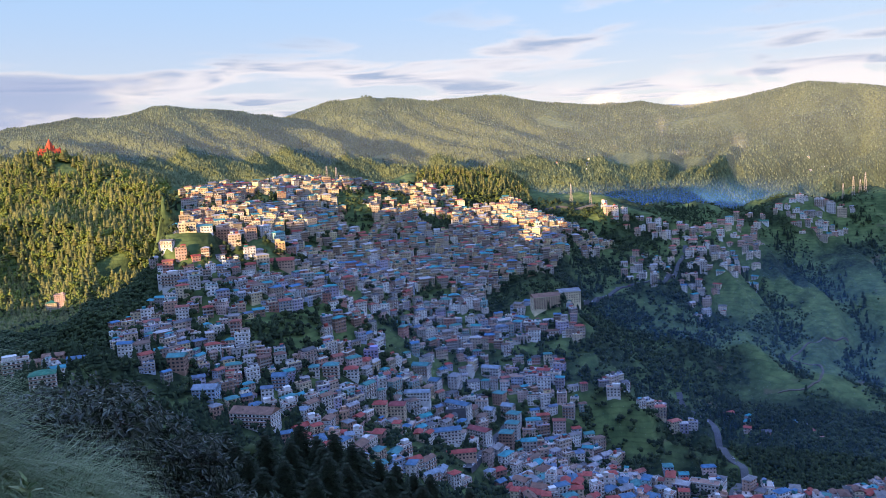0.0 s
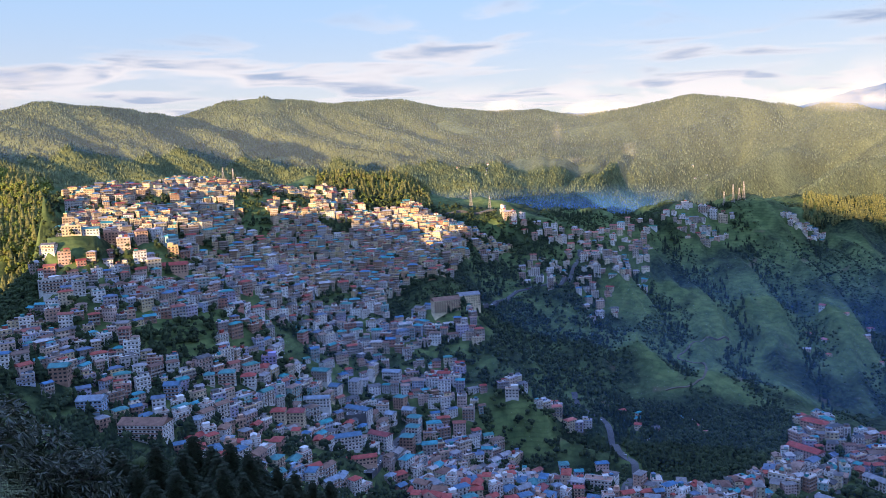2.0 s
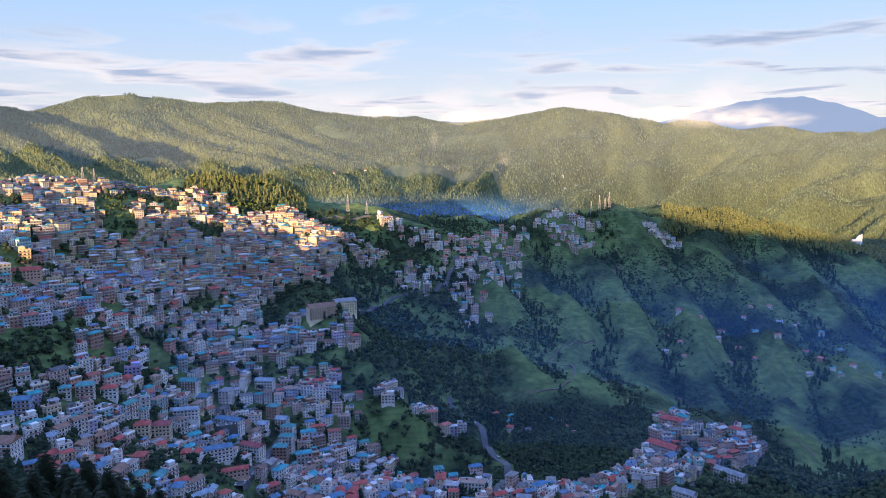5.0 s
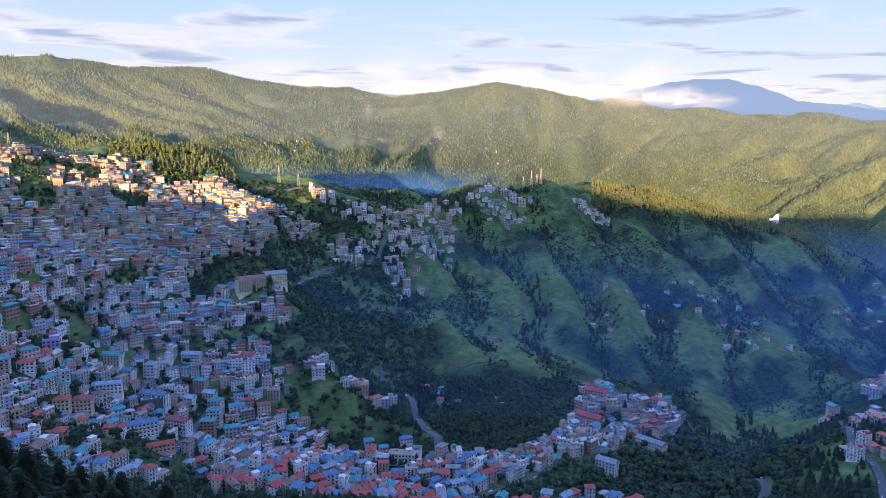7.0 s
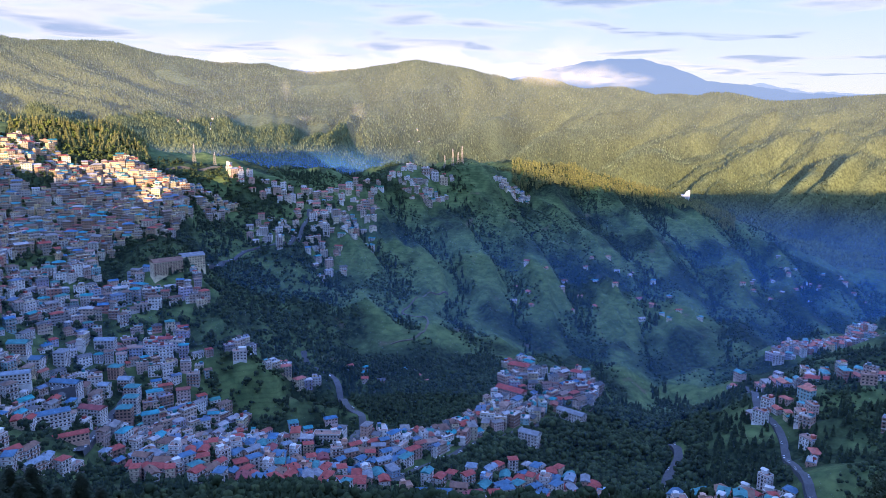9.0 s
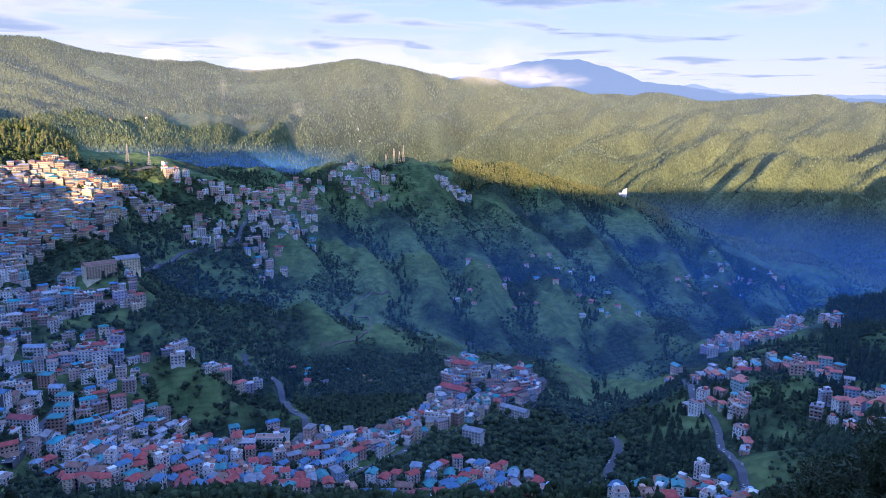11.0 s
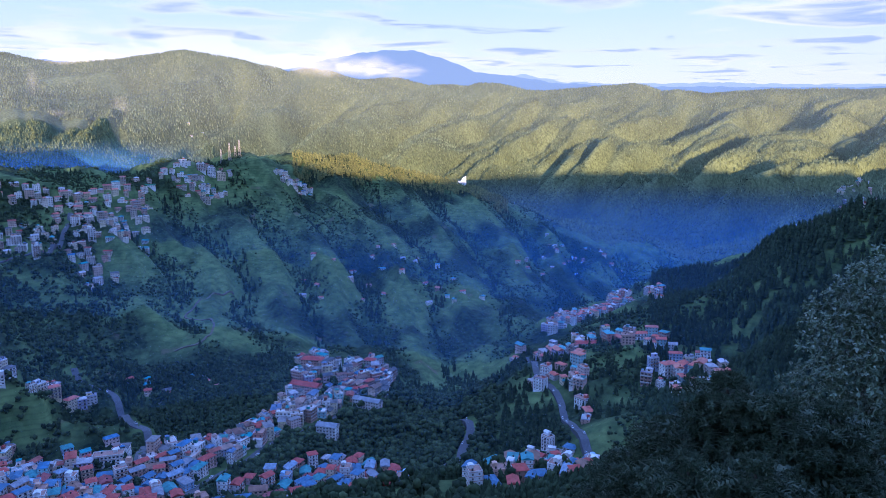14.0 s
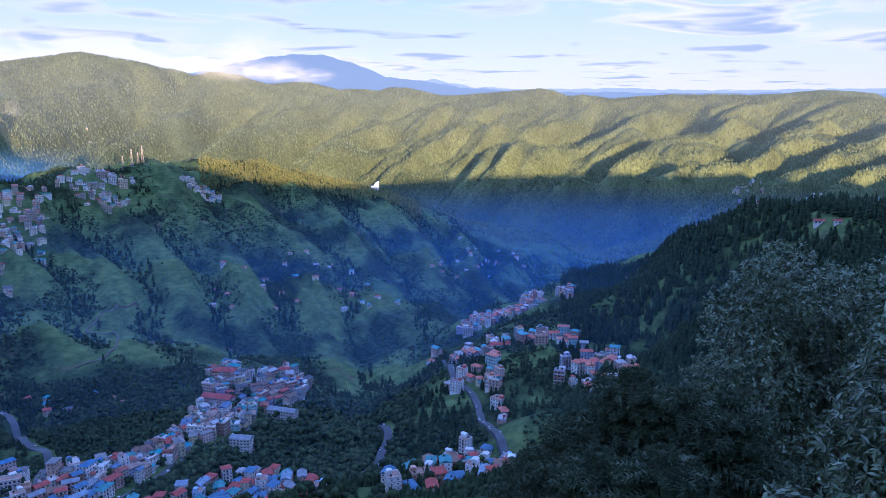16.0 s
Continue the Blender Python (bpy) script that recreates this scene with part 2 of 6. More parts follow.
# ---- terrain: crest, gully and floor lines as (bearing left of ahead, range, height) ----
LINES = {}
LINES["skyline"] = [(29.4, 3500, 228), (27.5, 3500, 233), (25.3, 3450, 259), (22.6, 3400, 248), (19.5, 3300, 286), (15.1, 3500, 277), (11.2, 3800, 254), (8, 3900, 326), (4.7, 3900, 348), (0.3, 4000, 311), (-4.7, 3900, 318), (-6.8, 3900, 275), (-11.7, 4000, 235), (-14.5, 4100, 246), (-18.7, 4200, 189), (-21.7, 4000, 220), (-26.3, 3800, 250), (-30.2, 3800, 202), (-29, 3900, 225), (-31.5, 3900, 191), (-36, 4000, 171), (-37.9, 4000, 125), (-40.8, 4100, 139), (-42.8, 4100, 99), (-47.3, 4200, 106), (-51.9, 4200, 62), (-58.1, 4200, 101), (-63, 4300, 40), (-67.7, 4400, 68), (-72.6, 4500, 65), (-77.4, 4500, 86), (-80.6, 4500, 62)]
LINES["spur_a"] = [(19.5, 3300, 294), (15.9, 3200, 242), (11.2, 3100, 179), (7.2, 3000, 130), (3.5, 2900, 68), (1, 2800, 22)]
LINES["spur_b"] = [(-4.7, 3900, 326), (-5, 3500, 170), (-4.1, 3000, 46), (-2, 2800, 38), (1.5, 2500, -16)]
LINES["spur_c"] = [(-14.5, 4100, 254), (-12.8, 3500, 101), (-9.9, 2800, -11), (-7.4, 2500, -39)]
LINES["spur_d"] = [(-26.3, 3800, 258), (-24.5, 3300, 91), (-21.3, 2900, -6), (-17.5, 2500, -82)]
LINES["spur_e"] = [(-31.5, 3900, 199), (-29.9, 3500, 66), (-26.8, 3000, -62), (-23.9, 2600, -136)]
LINES["spur_f"] = [(-36, 4000, 177), (-35.2, 3600, 68), (-35.8, 3200, -40), (-32.3, 2800, -120), (-31, 2500, -175)]
LINES["spur_g"] = [(-42.8, 4100, 105), (-41.5, 3600, -10), (-43.1, 3200, -101), (-43.4, 2800, -190)]
LINES["spur_h"] = [(-48.2, 4200, 112), (-51.5, 3700, 13), (-55.7, 3300, -85), (-58.2, 3000, -154), (-57.4, 2900, -201)]
LINES["spur_i"] = [(-63, 4300, 46), (-65.1, 3800, -46), (-66.9, 3500, -86), (-68.7, 3100, -177), (-69.5, 2900, -216)]
LINES["spur_j"] = [(-69.6, 4400, 72), (-71.5, 4000, -22), (-73.8, 3600, -116), (-75.4, 3200, -209), (-77.1, 3000, -234)]
LINES["gully_a"] = [(11.2, 3800, 262), (7.3, 3300, 90), (2.3, 2900, 5)]
LINES["gully_b"] = [(-33.7, 4000, 157), (-30.2, 3500, 19), (-27.5, 3000, -83)]
LINES["gully_c"] = [(-39.1, 4000, 117), (-38.2, 3300, -54), (-36.1, 2700, -177)]
LINES["gully_d"] = [(-45.7, 4200, 92), (-46.9, 3500, -62), (-48.1, 2900, -221)]
LINES["gully_e"] = [(-59.8, 4200, 26), (-61.1, 3400, -162), (-62, 2900, -285)]
LINES["gully_f"] = [(-67.8, 4300, 7), (-71.3, 3400, -181), (-72.9, 3000, -240)]
LINES["back_valley"] = [(30.2, 1800, -95), (21.6, 2000, -108), (11.8, 2050, -124), (3.4, 2050, -138), (-5.1, 2050, -156), (-11.4, 2100, -167), (-19.3, 2150, -198), (-24.8, 2300, -218), (-30.2, 2400, -229), (-34.8, 2600, -280), (-42.9, 2700, -323), (-49.3, 2700, -368), (-55.8, 2600, -394), (-62.1, 2500, -393)]
LINES["town_crest"] = [(19.9, 1176, -24), (18.4, 1369, -36), (13.9, 1435, -41), (12.4, 1362, -24), (10.4, 1334, -20), (7.5, 1362, -30), (3.3, 1406, -32), (0.7, 1464, -23), (-2.3, 1508, -15), (-5.2, 1508, -30), (-6.9, 1493, -64), (-11, 1438, -98), (-13.4, 1429, -110), (-16.6, 1420, -119), (-19.7, 1480, -138), (-22.3, 1540, -131), (-24.8, 1600, -114), (-27.6, 1650, -108), (-29.3, 1650, -101)]
LINES["temple_crest"] = [(29.8, 1690, 27), (27.7, 1680, 50), (26.6, 1650, 51), (24.1, 1570, 24), (21.7, 1500, -8), (20.4, 1480, -25), (19.2, 1480, -60)]
LINES["mast_ridge"] = [(-29.1, 1650, -96), (-32.2, 1700, -114), (-34.5, 1780, -120), (-36.5, 1820, -116), (-40.1, 1930, -157), (-44.6, 2050, -209), (-46.8, 2080, -227), (-49.7, 2050, -273), (-53.6, 2000, -337), (-57.9, 1950, -399), (-60.5, 1900, -430)]
LINES["temple_foot"] = [(30.5, 1100, -214), (27, 1120, -208), (24.2, 1200, -190), (22.4, 1250, -177), (20.9, 1300, -150), (20.1, 1330, -100)]
LINES["temple_valley"] = [(30.5, 930, -205), (26, 950, -198), (23.5, 1000, -182), (21.9, 1080, -172), (21, 1180, -152)]
LINES["left_bench"] = [(22.6, 715, -142), (25.5, 690, -146), (29.2, 690, -147), (31, 760, -160)]
LINES["terrace_edge"] = [(19.6, 1290, -40), (19.3, 1080, -88), (19.9, 960, -96), (20.7, 880, -100), (21, 790, -120)]
LINES["terrace_top"] = [(20.4, 860, -56), (18, 855, -56), (15.2, 860, -60), (12.5, 890, -74), (11, 930, -92)]
LINES["terrace_back"] = [(20.2, 900, -58), (18, 905, -60), (15.2, 910, -64), (12.5, 930, -76)]
LINES["terrace_foot"] = [(20.5, 800, -104), (18, 790, -112), (16.4, 770, -122), (12.5, 790, -132)]
LINES["town_shoulder"] = [(12.4, 1362, -24), (14, 1087, -72), (15.2, 895, -76), (16.4, 770, -125), (17.5, 700, -163), (16.3, 610, -190), (12.4, 560, -206)]
LINES["town_face"] = [(0.7, 1464, -23), (2.7, 1174, -119), (1.4, 920, -185), (0.8, 770, -227), (0.3, 640, -250), (0.5, 560, -255)]
LINES["town_edge"] = [(-6.9, 1493, -64), (-8.6, 1206, -145), (-8.4, 960, -180), (-10.6, 870, -223), (-12.5, 800, -255), (-16.2, 745, -282), (-19.3, 700, -295)]
LINES["gully_hotel"] = [(-12.1, 1299, -168), (-13.6, 1090, -215), (-14.7, 960, -247), (-17.2, 860, -279), (-19.8, 770, -294), (-21.7, 710, -296), (-20.9, 660, -297)]
LINES["village_spur"] = [(-19.7, 1480, -138), (-18.5, 1330, -186), (-19.2, 1200, -255), (-24, 1060, -284), (-27.2, 940, -301)]
LINES["gully_mast"] = [(-27, 1500, -204), (-25, 1300, -245), (-26.5, 1150, -286), (-28.6, 1050, -312)]
LINES["spur_mast"] = [(-29.1, 1650, -96), (-29, 1520, -178), (-30.2, 1380, -242), (-31.9, 1220, -297), (-34.1, 1080, -324)]
LINES["spur_monument"] = [(-36.5, 1820, -116), (-38.7, 1650, -218), (-42.8, 1500, -280), (-46.2, 1320, -331), (-48.8, 1200, -349)]
LINES["valley_floor"] = [(-9.4, 670, -305), (-12.7, 740, -314), (-21.6, 790, -323), (-26, 900, -317), (-31.3, 980, -319), (-37.5, 1050, -348), (-44.5, 1080, -363), (-49.6, 1150, -377), (-54.1, 1350, -372), (-58.4, 1700, -400), (-63.4, 2200, -411), (-68.2, 2400, -386), (-75.7, 2500, -350), (-81.3, 2500, -318)]
LINES["market_crest"] = [(-2.3, 600, -279), (-11.4, 665, -299), (-22.4, 700, -322), (-28.6, 740, -322), (-31.6, 820, -317), (-35.3, 890, -306), (-38.9, 870, -319), (-40.3, 850, -324), (-43.4, 800, -344)]
LINES["market_foot"] = [(-28.6, 560, -298), (-36.9, 590, -308), (-45.3, 690, -329), (-44.3, 840, -340), (-45.8, 960, -340)]
LINES["stadium_spur"] = [(-51.8, 1080, -324), (-55.2, 1180, -326), (-59, 1350, -332), (-61, 1400, -322), (-64.3, 1200, -244), (-68.2, 1050, -181), (-71.6, 950, -136), (-73.4, 900, -113), (-77.4, 850, -106), (-81.3, 800, -101)]
LINES["village_slope"] = [(-50, 850, -289), (-53.5, 690, -289), (-55.3, 600, -278)]
LINES["village_slope_b"] = [(-55.4, 900, -286), (-60.3, 730, -246), (-59.4, 760, -286), (-65.8, 800, -276)]
LINES["village_foot"] = [(-46.8, 620, -318), (-56, 560, -287), (-62.6, 560, -241)]
LINES["far_spur"] = [(-81.2, 2500, -256), (-78.3, 2700, -271), (-74.8, 2850, -274), (-71.8, 3000, -246)]
# unseen hill behind the viewpoint, its crest shaped to throw the shadow edges
LINES["shadow_hill_near"] = [(219.7, 1728, 46), (217.5, 1431, 43), (215.8, 1261, 57), (211.3, 967, 64), (206.5, 777, 59), (193.5, 521, 47), (187.1, 456, 37), (165.2, 343, 36), (151.7, 317, 40), (135.4, 311, 46), (124.7, 321, 55), (113.6, 346, 65), (102.3, 392, 79), (95.9, 431, 93), (86.4, 522, 83), (80.8, 605, 73), (76.8, 689, 67), (76.1, 706, 51), (75.8, 713, -53), (74.2, 756, -53), (73.1, 791, -45), (72.7, 804, -9), (72.3, 817, 41), (71.7, 839, 35), (71.2, 858, 33), (70.7, 876, 21), (70.3, 895, 9), (69.8, 916, 31), (68.5, 976, 31), (68.2, 995, -29), (67.2, 1047, -139), (61.0, 1630, -139), (60.3, 1728, -29), (59.4, 1905, 41), (59.1, 1965, 156), (58.6, 2074, 153), (57.8, 2271, 91)]
LINES["shadow_hill"] = [(218.4, 1736, 50), (215.9, 1440, 47), (214.0, 1271, 61), (209.1, 981, 68), (203.9, 794, 63), (190.1, 546, 51), (183.7, 484, 41), (162.6, 379, 40), (150.4, 356, 44), (135.9, 351, 50), (126.3, 360, 59), (116.3, 382, 69), (105.6, 424, 83), (99.4, 461, 97), (89.8, 547, 87), (83.9, 627, 77), (79.6, 708, 71), (78.9, 724, 55), (78.6, 731, -49), (76.9, 774, -49), (75.7, 808, -41), (75.3, 820, -5), (74.8, 833, 45), (74.2, 855, 39), (73.6, 873, 37), (73.1, 891, 25), (72.6, 910, 13), (72.1, 930, 35), (70.7, 989, 35), (70.3, 1008, -25), (69.3, 1059, -135), (62.3, 1638, -135), (61.6, 1736, -25), (60.5, 1912, 45), (60.2, 1971, 160), (59.7, 2081, 157), (58.8, 2277, 95)]
LINES["shadow_hill_back"] = [(217.1, 1744, 54), (214.4, 1450, 51), (212.3, 1283, 65), (206.9, 996, 72), (201.3, 813, 67), (187.1, 572, 55), (180.6, 513, 45), (160.5, 416, 44), (149.3, 395, 48), (136.3, 391, 54), (127.7, 399, 63), (118.5, 419, 73), (108.4, 458, 87), (102.4, 492, 101), (92.9, 573, 91), (86.9, 650, 81), (82.4, 728, 75), (81.6, 744, 59), (81.3, 751, -45), (79.5, 793, -45), (78.2, 826, -37), (77.7, 838, -1), (77.3, 851, 49), (76.6, 872, 43), (76.0, 890, 41), (75.5, 907, 29), (74.9, 926, 17), (74.3, 946, 39), (72.9, 1004, 39), (72.4, 1022, -21), (71.3, 1073, -131), (63.7, 1647, -131), (62.9, 1744, -21), (61.7, 1920, 49), (61.4, 1979, 164), (60.8, 2088, 161), (59.8, 2284, 99)]
LINES["outer_rim"] = [(-98, 4940, -200), (-60, 4940, -200), (-20, 4940, -150), (20, 4940, -150), (98, 4940, -200)]
LINES["bank_left"] = [(17, 3, -1), (20, 4, -1), (22.5, 4, 0), (24.5, 4, 0), (26.5, 4, 0), (29, 4, 0), (33, 4, 1), (50, 4, 1)]
LINES["bank_left_back"] = [(16, 5, -2), (24, 5, -1), (33, 5, -1), (50, 5, -1)]
LINES["behind_far"] = [(100, 4900, -300), (140, 4900, -300), (180, 4900, -300), (220, 4900, -300), (265, 4900, -300)]
# unseen ground to the left, kept low so sun reaches the temple hill
LINES["left_low"] = [(31.5, 1150, -218), (33, 1250, -212), (36, 1300, -205), (40, 1300, -195)]
LINES["left_hill"] = [(29.8, 1690, 26), (33, 1750, 45), (37, 1800, 55), (45, 1900, -60), (60, 1500, -150), (80, 900, -180)]
LINES["right_spur"] = [(-81.5, 800, -108), (-88, 850, -100), (-95, 1050, -90), (-102, 1350, -80)]
LINES["left_far"] = [(29.5, 3500, 205), (40, 3600, 190), (60, 3800, 150), (80, 4000, 100), (100, 4200, 50)]
LINES["right_far"] = [(-81, 4500, 8), (-92, 4500, -20), (-95, 4600, -40)]
for r_, z_ in ((1.5, 0), (4, -1.3), (9, -4.6), (20, -12), (60, -40), (150, -97), (330, -195)):
    LINES["near_slope_%g" % r_] = [(az, r_, z_) for az in ((-100, -40, 20, 70) if r_ in (1.5, 20, 60, 150, 330) else (-100, -40, 12))]
LINES["near_slope_back"] = [(az, 1.5, 0) for az in (70, 130, 200, 260)]

R0, R1, NR, NA = 1.5, 4950.0, 464, 360
DLR = math.log(R1 / R0) / (NR - 1)


def solve_ground():
    """Straight slopes between the lines: a membrane on a log-polar grid, coarse to fine."""
    z = None
    for k in (8, 4, 2, 1):
        na, nr = NA // k, (NR - 1) // k + 1
        total, count = np.zeros((nr, na)), np.zeros((nr, na))
        for pts in LINES.values():
            for a, b in zip(pts, pts[1:]):
                n = 2 + int(max(abs(a[0] - b[0]) * NA / 360, abs(math.log(a[1] / b[1])) / DLR) * 2 / k)
                s = np.linspace(0, 1, n)
                col = np.round((a[0] + (b[0] - a[0]) * s) / 360 * na).astype(int) % na
                row = np.clip(np.round((np.log(a[1] / R0) + math.log(b[1] / a[1]) * s) / (DLR * k)).astype(int), 0, nr - 1)
                for wide in ((0, 1) if a[1] > 400 else (0,)):
                    np.add.at(total, (np.minimum(row + wide, nr - 1), col), a[2] + (b[2] - a[2]) * s)
                    np.add.at(count, (np.minimum(row + wide, nr - 1), col), 1)
        fixed, mean = count > 0, total / np.maximum(count, 1)
        if z is None:
            z = np.full((nr, na), -150.0)
        else:
            z = np.repeat(np.repeat(z, 2, 0), 2, 1)[:nr, :na]
            if z.shape[0] < nr:
                z = np.vstack([z, np.repeat(z[-1:], nr - z.shape[0], 0)])
        for _ in range(500 if k > 1 else 300):
            z[fixed] = mean[fixed]
            up, down = np.vstack([z[:1], z[:-1]]), np.vstack([z[1:], z[-1:]])
            z = 0.25 * (up + down + np.roll(z, 1, 1) + np.roll(z, -1, 1))
        z = np.where(fixed, mean, z)
    # how far each cell lies from a line, 0 to 1
    away = np.where(fixed, 0.0, 1.0)
    for _ in range(5):
        away = 0.2 * (away + np.vstack([away[:1], away[:-1]]) + np.vstack([away[1:], away[-1:]]) + np.roll(away, 1, 1) + np.roll(away, -1, 1))
    return z, away


def lattice(ix, iy, seed):
    h = np.sin(ix * 127.1 + iy * 311.7 + seed * 74.7) * 43758.5453
    return h - np.floor(h)


def value_noise(x, y, seed=0):
    ix, iy = np.floor(x), np.floor(y)
    fx, fy = x - ix, y - iy
    fx, fy = fx * fx * (3 - 2 * fx), fy * fy * (3 - 2 * fy)
    a, b = lattice(ix, iy, seed), lattice(ix + 1, iy, seed)
    c, e = lattice(ix, iy + 1, seed), lattice(ix + 1, iy + 1, seed)
    return (a * (1 - fx) + b * fx) * (1 - fy) + (c * (1 - fx) + e * fx) * fy


def fbm(x, y, size, octaves=4, seed=0):
    total, amp = 0.0, 0.5
    for k in range(octaves):
        total = total + amp * (value_noise(x / size, y / size, seed + k) * 2 - 1)
        size, amp = size / 2.1, amp * 0.5
    return total


Z_COARSE, AWAY = solve_ground()
AZ_COLS = np.concatenate([np.arange(-98, 42, 0.2), np.arange(42, 262, 2.0)])
R_ROWS = np.concatenate([np.geomspace(R0, 395, 110), np.linspace(405, 2190, 130), np.linspace(2210, R1, 130)])


def coarse(az, r, grid):
    fa = (np.asarray(az) % 360) / 360 * NA
    fr = np.clip(np.log(np.asarray(r) / R0) / DLR, 0, NR - 1.001)
    a0, r0 = np.floor(fa).astype(int), np.floor(fr).astype(int)
    u, v = fa - a0, fr - r0
    a1, a0 = (a0 + 1) % NA, a0 % NA
    return (grid[r0, a0] * (1 - u) + grid[r0, a1] * u) * (1 - v) + (grid[r0 + 1, a0] * (1 - u) + grid[r0 + 1, a1] * u) * v


def ravine(x, y):
    """High on small spurs, low in the ravines between them."""
    wx, wy = x + 60 * fbm(x, y, 300, 2, 31), y + 60 * fbm(x, y, 300, 2, 47)
    return 1 - np.abs(fbm(wx, wy, 230, 3, 11)) * 2.6, wx, wy


def furrow(u, period, warp, east=0.3):
    """0 on the spurs and 1 in the gullies of a run of spurs, steep on their east side."""
    p = (u / period + warp) % 1.0
    return 1 - np.where(p < east, p / east, (1 - p) / (1 - east))


def hollow(az, r, x, y):
    """How deep in a ravine a place on the valley side lies, 0 to 1."""
    return furrow(az - 0.0175 * (r - 1600), 5.6, 1.5 * fbm(x, y, 620, 3, 61), 0.5)


def height_polar(az, r):
    az, r = np.asarray(az, float), np.asarray(r, float)
    x, y = -r * np.sin(np.radians(az)), r * np.cos(np.radians(az))
    rough = np.clip((r - 30) / 500, 0, 1)
    far = np.clip((r - 2100) / 700, 0, 1)
    free_of_line = 0.12 + 0.88 * np.clip(coarse(az, r, AWAY) * 1.6 - 0.5, 0, 1)
    gully, wx, wy = ravine(x, y)
    # on the far range the spurs slant down towards the viewpoint
    u = az + np.interp(az, [-20, -8], [0.0095, -0.0105]) * (r - 3000)
    big = np.interp(az, [-22, -8], [180, 95]) * furrow(u, 6.4, 0.9 * fbm(x, y, 1100, 2, 5)) * (0.65 + 0.9 * fbm(x, y, 900, 2, 7))
    fine = np.interp(az, [-22, -8], [70, 40]) * furrow(u, 2.3, 1.1 * fbm(x, y, 600, 3, 19)) * (0.7 + 0.9 * fbm(x, y, 500, 2, 9)) + 13 * furrow(u, 0.9, 1.0 * fbm(x, y, 260, 3, 15))
    order = sorted(LINES["skyline"])
    crest = np.interp(az, [p[0] for p in order], [p[1] for p in order])
    calm = 0.3 + 0.7 * np.clip(np.abs(az + 14) / 9 - 0.35, 0, 1)
    far_cut = calm * np.clip((crest - 60 - r) / 380, 0, 1) * np.clip((r - 2250) / 450, 0, 1) * (14 - big - fine)
    # on the shaded valley side they run down to the east, between scrubby ravines
    side = np.clip((-12 - az) / 6, 0, 1) * np.clip((az + 64) / 5, 0, 1) * np.clip((r - 930) / 420, 0, 1) * (1 - np.clip((r - 2000) / 200, 0, 1)) * (1 - np.clip((-az - 45) / 5, 0, 1) * np.clip((1550 - r) / 150, 0, 1))
    v = az - 0.0175 * (r - 1600)
    spurs = 52 * (0.42 - hollow(az, r, x, y)) * np.clip(0.85 + 1.5 * fbm(x, y, 480, 2, 67), 0.15, 1.5) + 15 * (0.45 - furrow(v, 1.6, 0.9 * fbm(x, y, 200, 3, 63), 0.5))
    mid = 6 * fbm(x, y, 110, 4, 3) + np.interp(r, [600, 900, 1100, 2000], [22, 30, 46, 46]) * (gully - 0.5) * free_of_line * (1 - far) * (1 - 0.85 * side) + side * free_of_line * spurs
    return coarse(az, r, Z_COARSE) + rough * mid + 5 * far + far_cut


def ground_z(x, y):
    return height_polar(np.degrees(np.arctan2(-np.asarray(x, float), np.asarray(y, float))), np.maximum(np.hypot(x, y), R0))


# ---- terrain mesh ----
def mesh_object(name, verts, faces, mats, slots=None, parent=None, smooth=False):
    """One mesh from arrays: verts (n, 3), faces a list of (k, 3) or (k, 4) arrays, slots one material index array for each."""
    mesh = bpy.data.meshes.new(name)
    mesh.vertices.add(len(verts))
    mesh.vertices.foreach_set("co", np.asarray(verts, np.float32).ravel())
    loops = np.concatenate([f.ravel() for f in faces])
    sizes = np.concatenate([np.full(len(f), f.shape[1]) for f in faces])
    mesh.loops.add(len(loops))
    mesh.loops.foreach_set("vertex_index", loops.astype(np.int32))
    mesh.polygons.add(len(sizes))
    mesh.polygons.foreach_set("loop_start", np.concatenate([[0], np.cumsum(sizes)[:-1]]).astype(np.int32))
    mesh.polygons.foreach_set("loop_total", sizes.astype(np.int32))
    for m in mats:
        mesh.materials.append(m)
    if slots is not None:
        mesh.polygons.foreach_set("material_index", np.concatenate(slots).astype(np.int32))
    mesh.polygons.foreach_set("use_smooth", np.full(len(sizes), smooth))
    mesh.update(calc_edges=True)
    mesh.validate()
    ob = new(name, mesh)
    if parent:
        ob.parent = parent
    return ob


def build_ground():
    az, r = np.meshgrid(AZ_COLS, R_ROWS)
    x, y = -r * np.sin(np.radians(az)), r * np.cos(np.radians(az))
    z = height_polar(az, r)
    z[:3] = np.minimum(z[:3], 0.0)
    n_r, n_a = z.shape
    verts = np.stack([x, y, z], -1).reshape(-1, 3)
    i, j = np.meshgrid(np.arange(n_r - 1), np.arange(n_a), indexing="ij")
    k = (j + 1) % n_a
    quads = np.stack([i * n_a + j, (i + 1) * n_a + j, (i + 1) * n_a + k, i * n_a + k], -1).reshape(-1, 4)[:, ::-1]
    # close the middle
    verts = np.vstack([verts, [[0, 0, 0]]])
    c = np.arange(n_a)
    fan = np.stack([np.full(n_a, len(verts) - 1), c, (c + 1) % n_a], -1)
    slots = np.where((r + 220 * fbm(x, y, 260, 4, 77))[:-1].ravel() > 2150, 1, 0)
    ob = mesh_object("ground", verts, [quads, fan], [ground_paint, sunlit_forest_floor], [slots, np.zeros(n_a, int)], smooth=True)
    return tagged(ob, "green steep Himalayan hillsides with grass and scrub", "ground", kind="structure")


ground = build_ground()


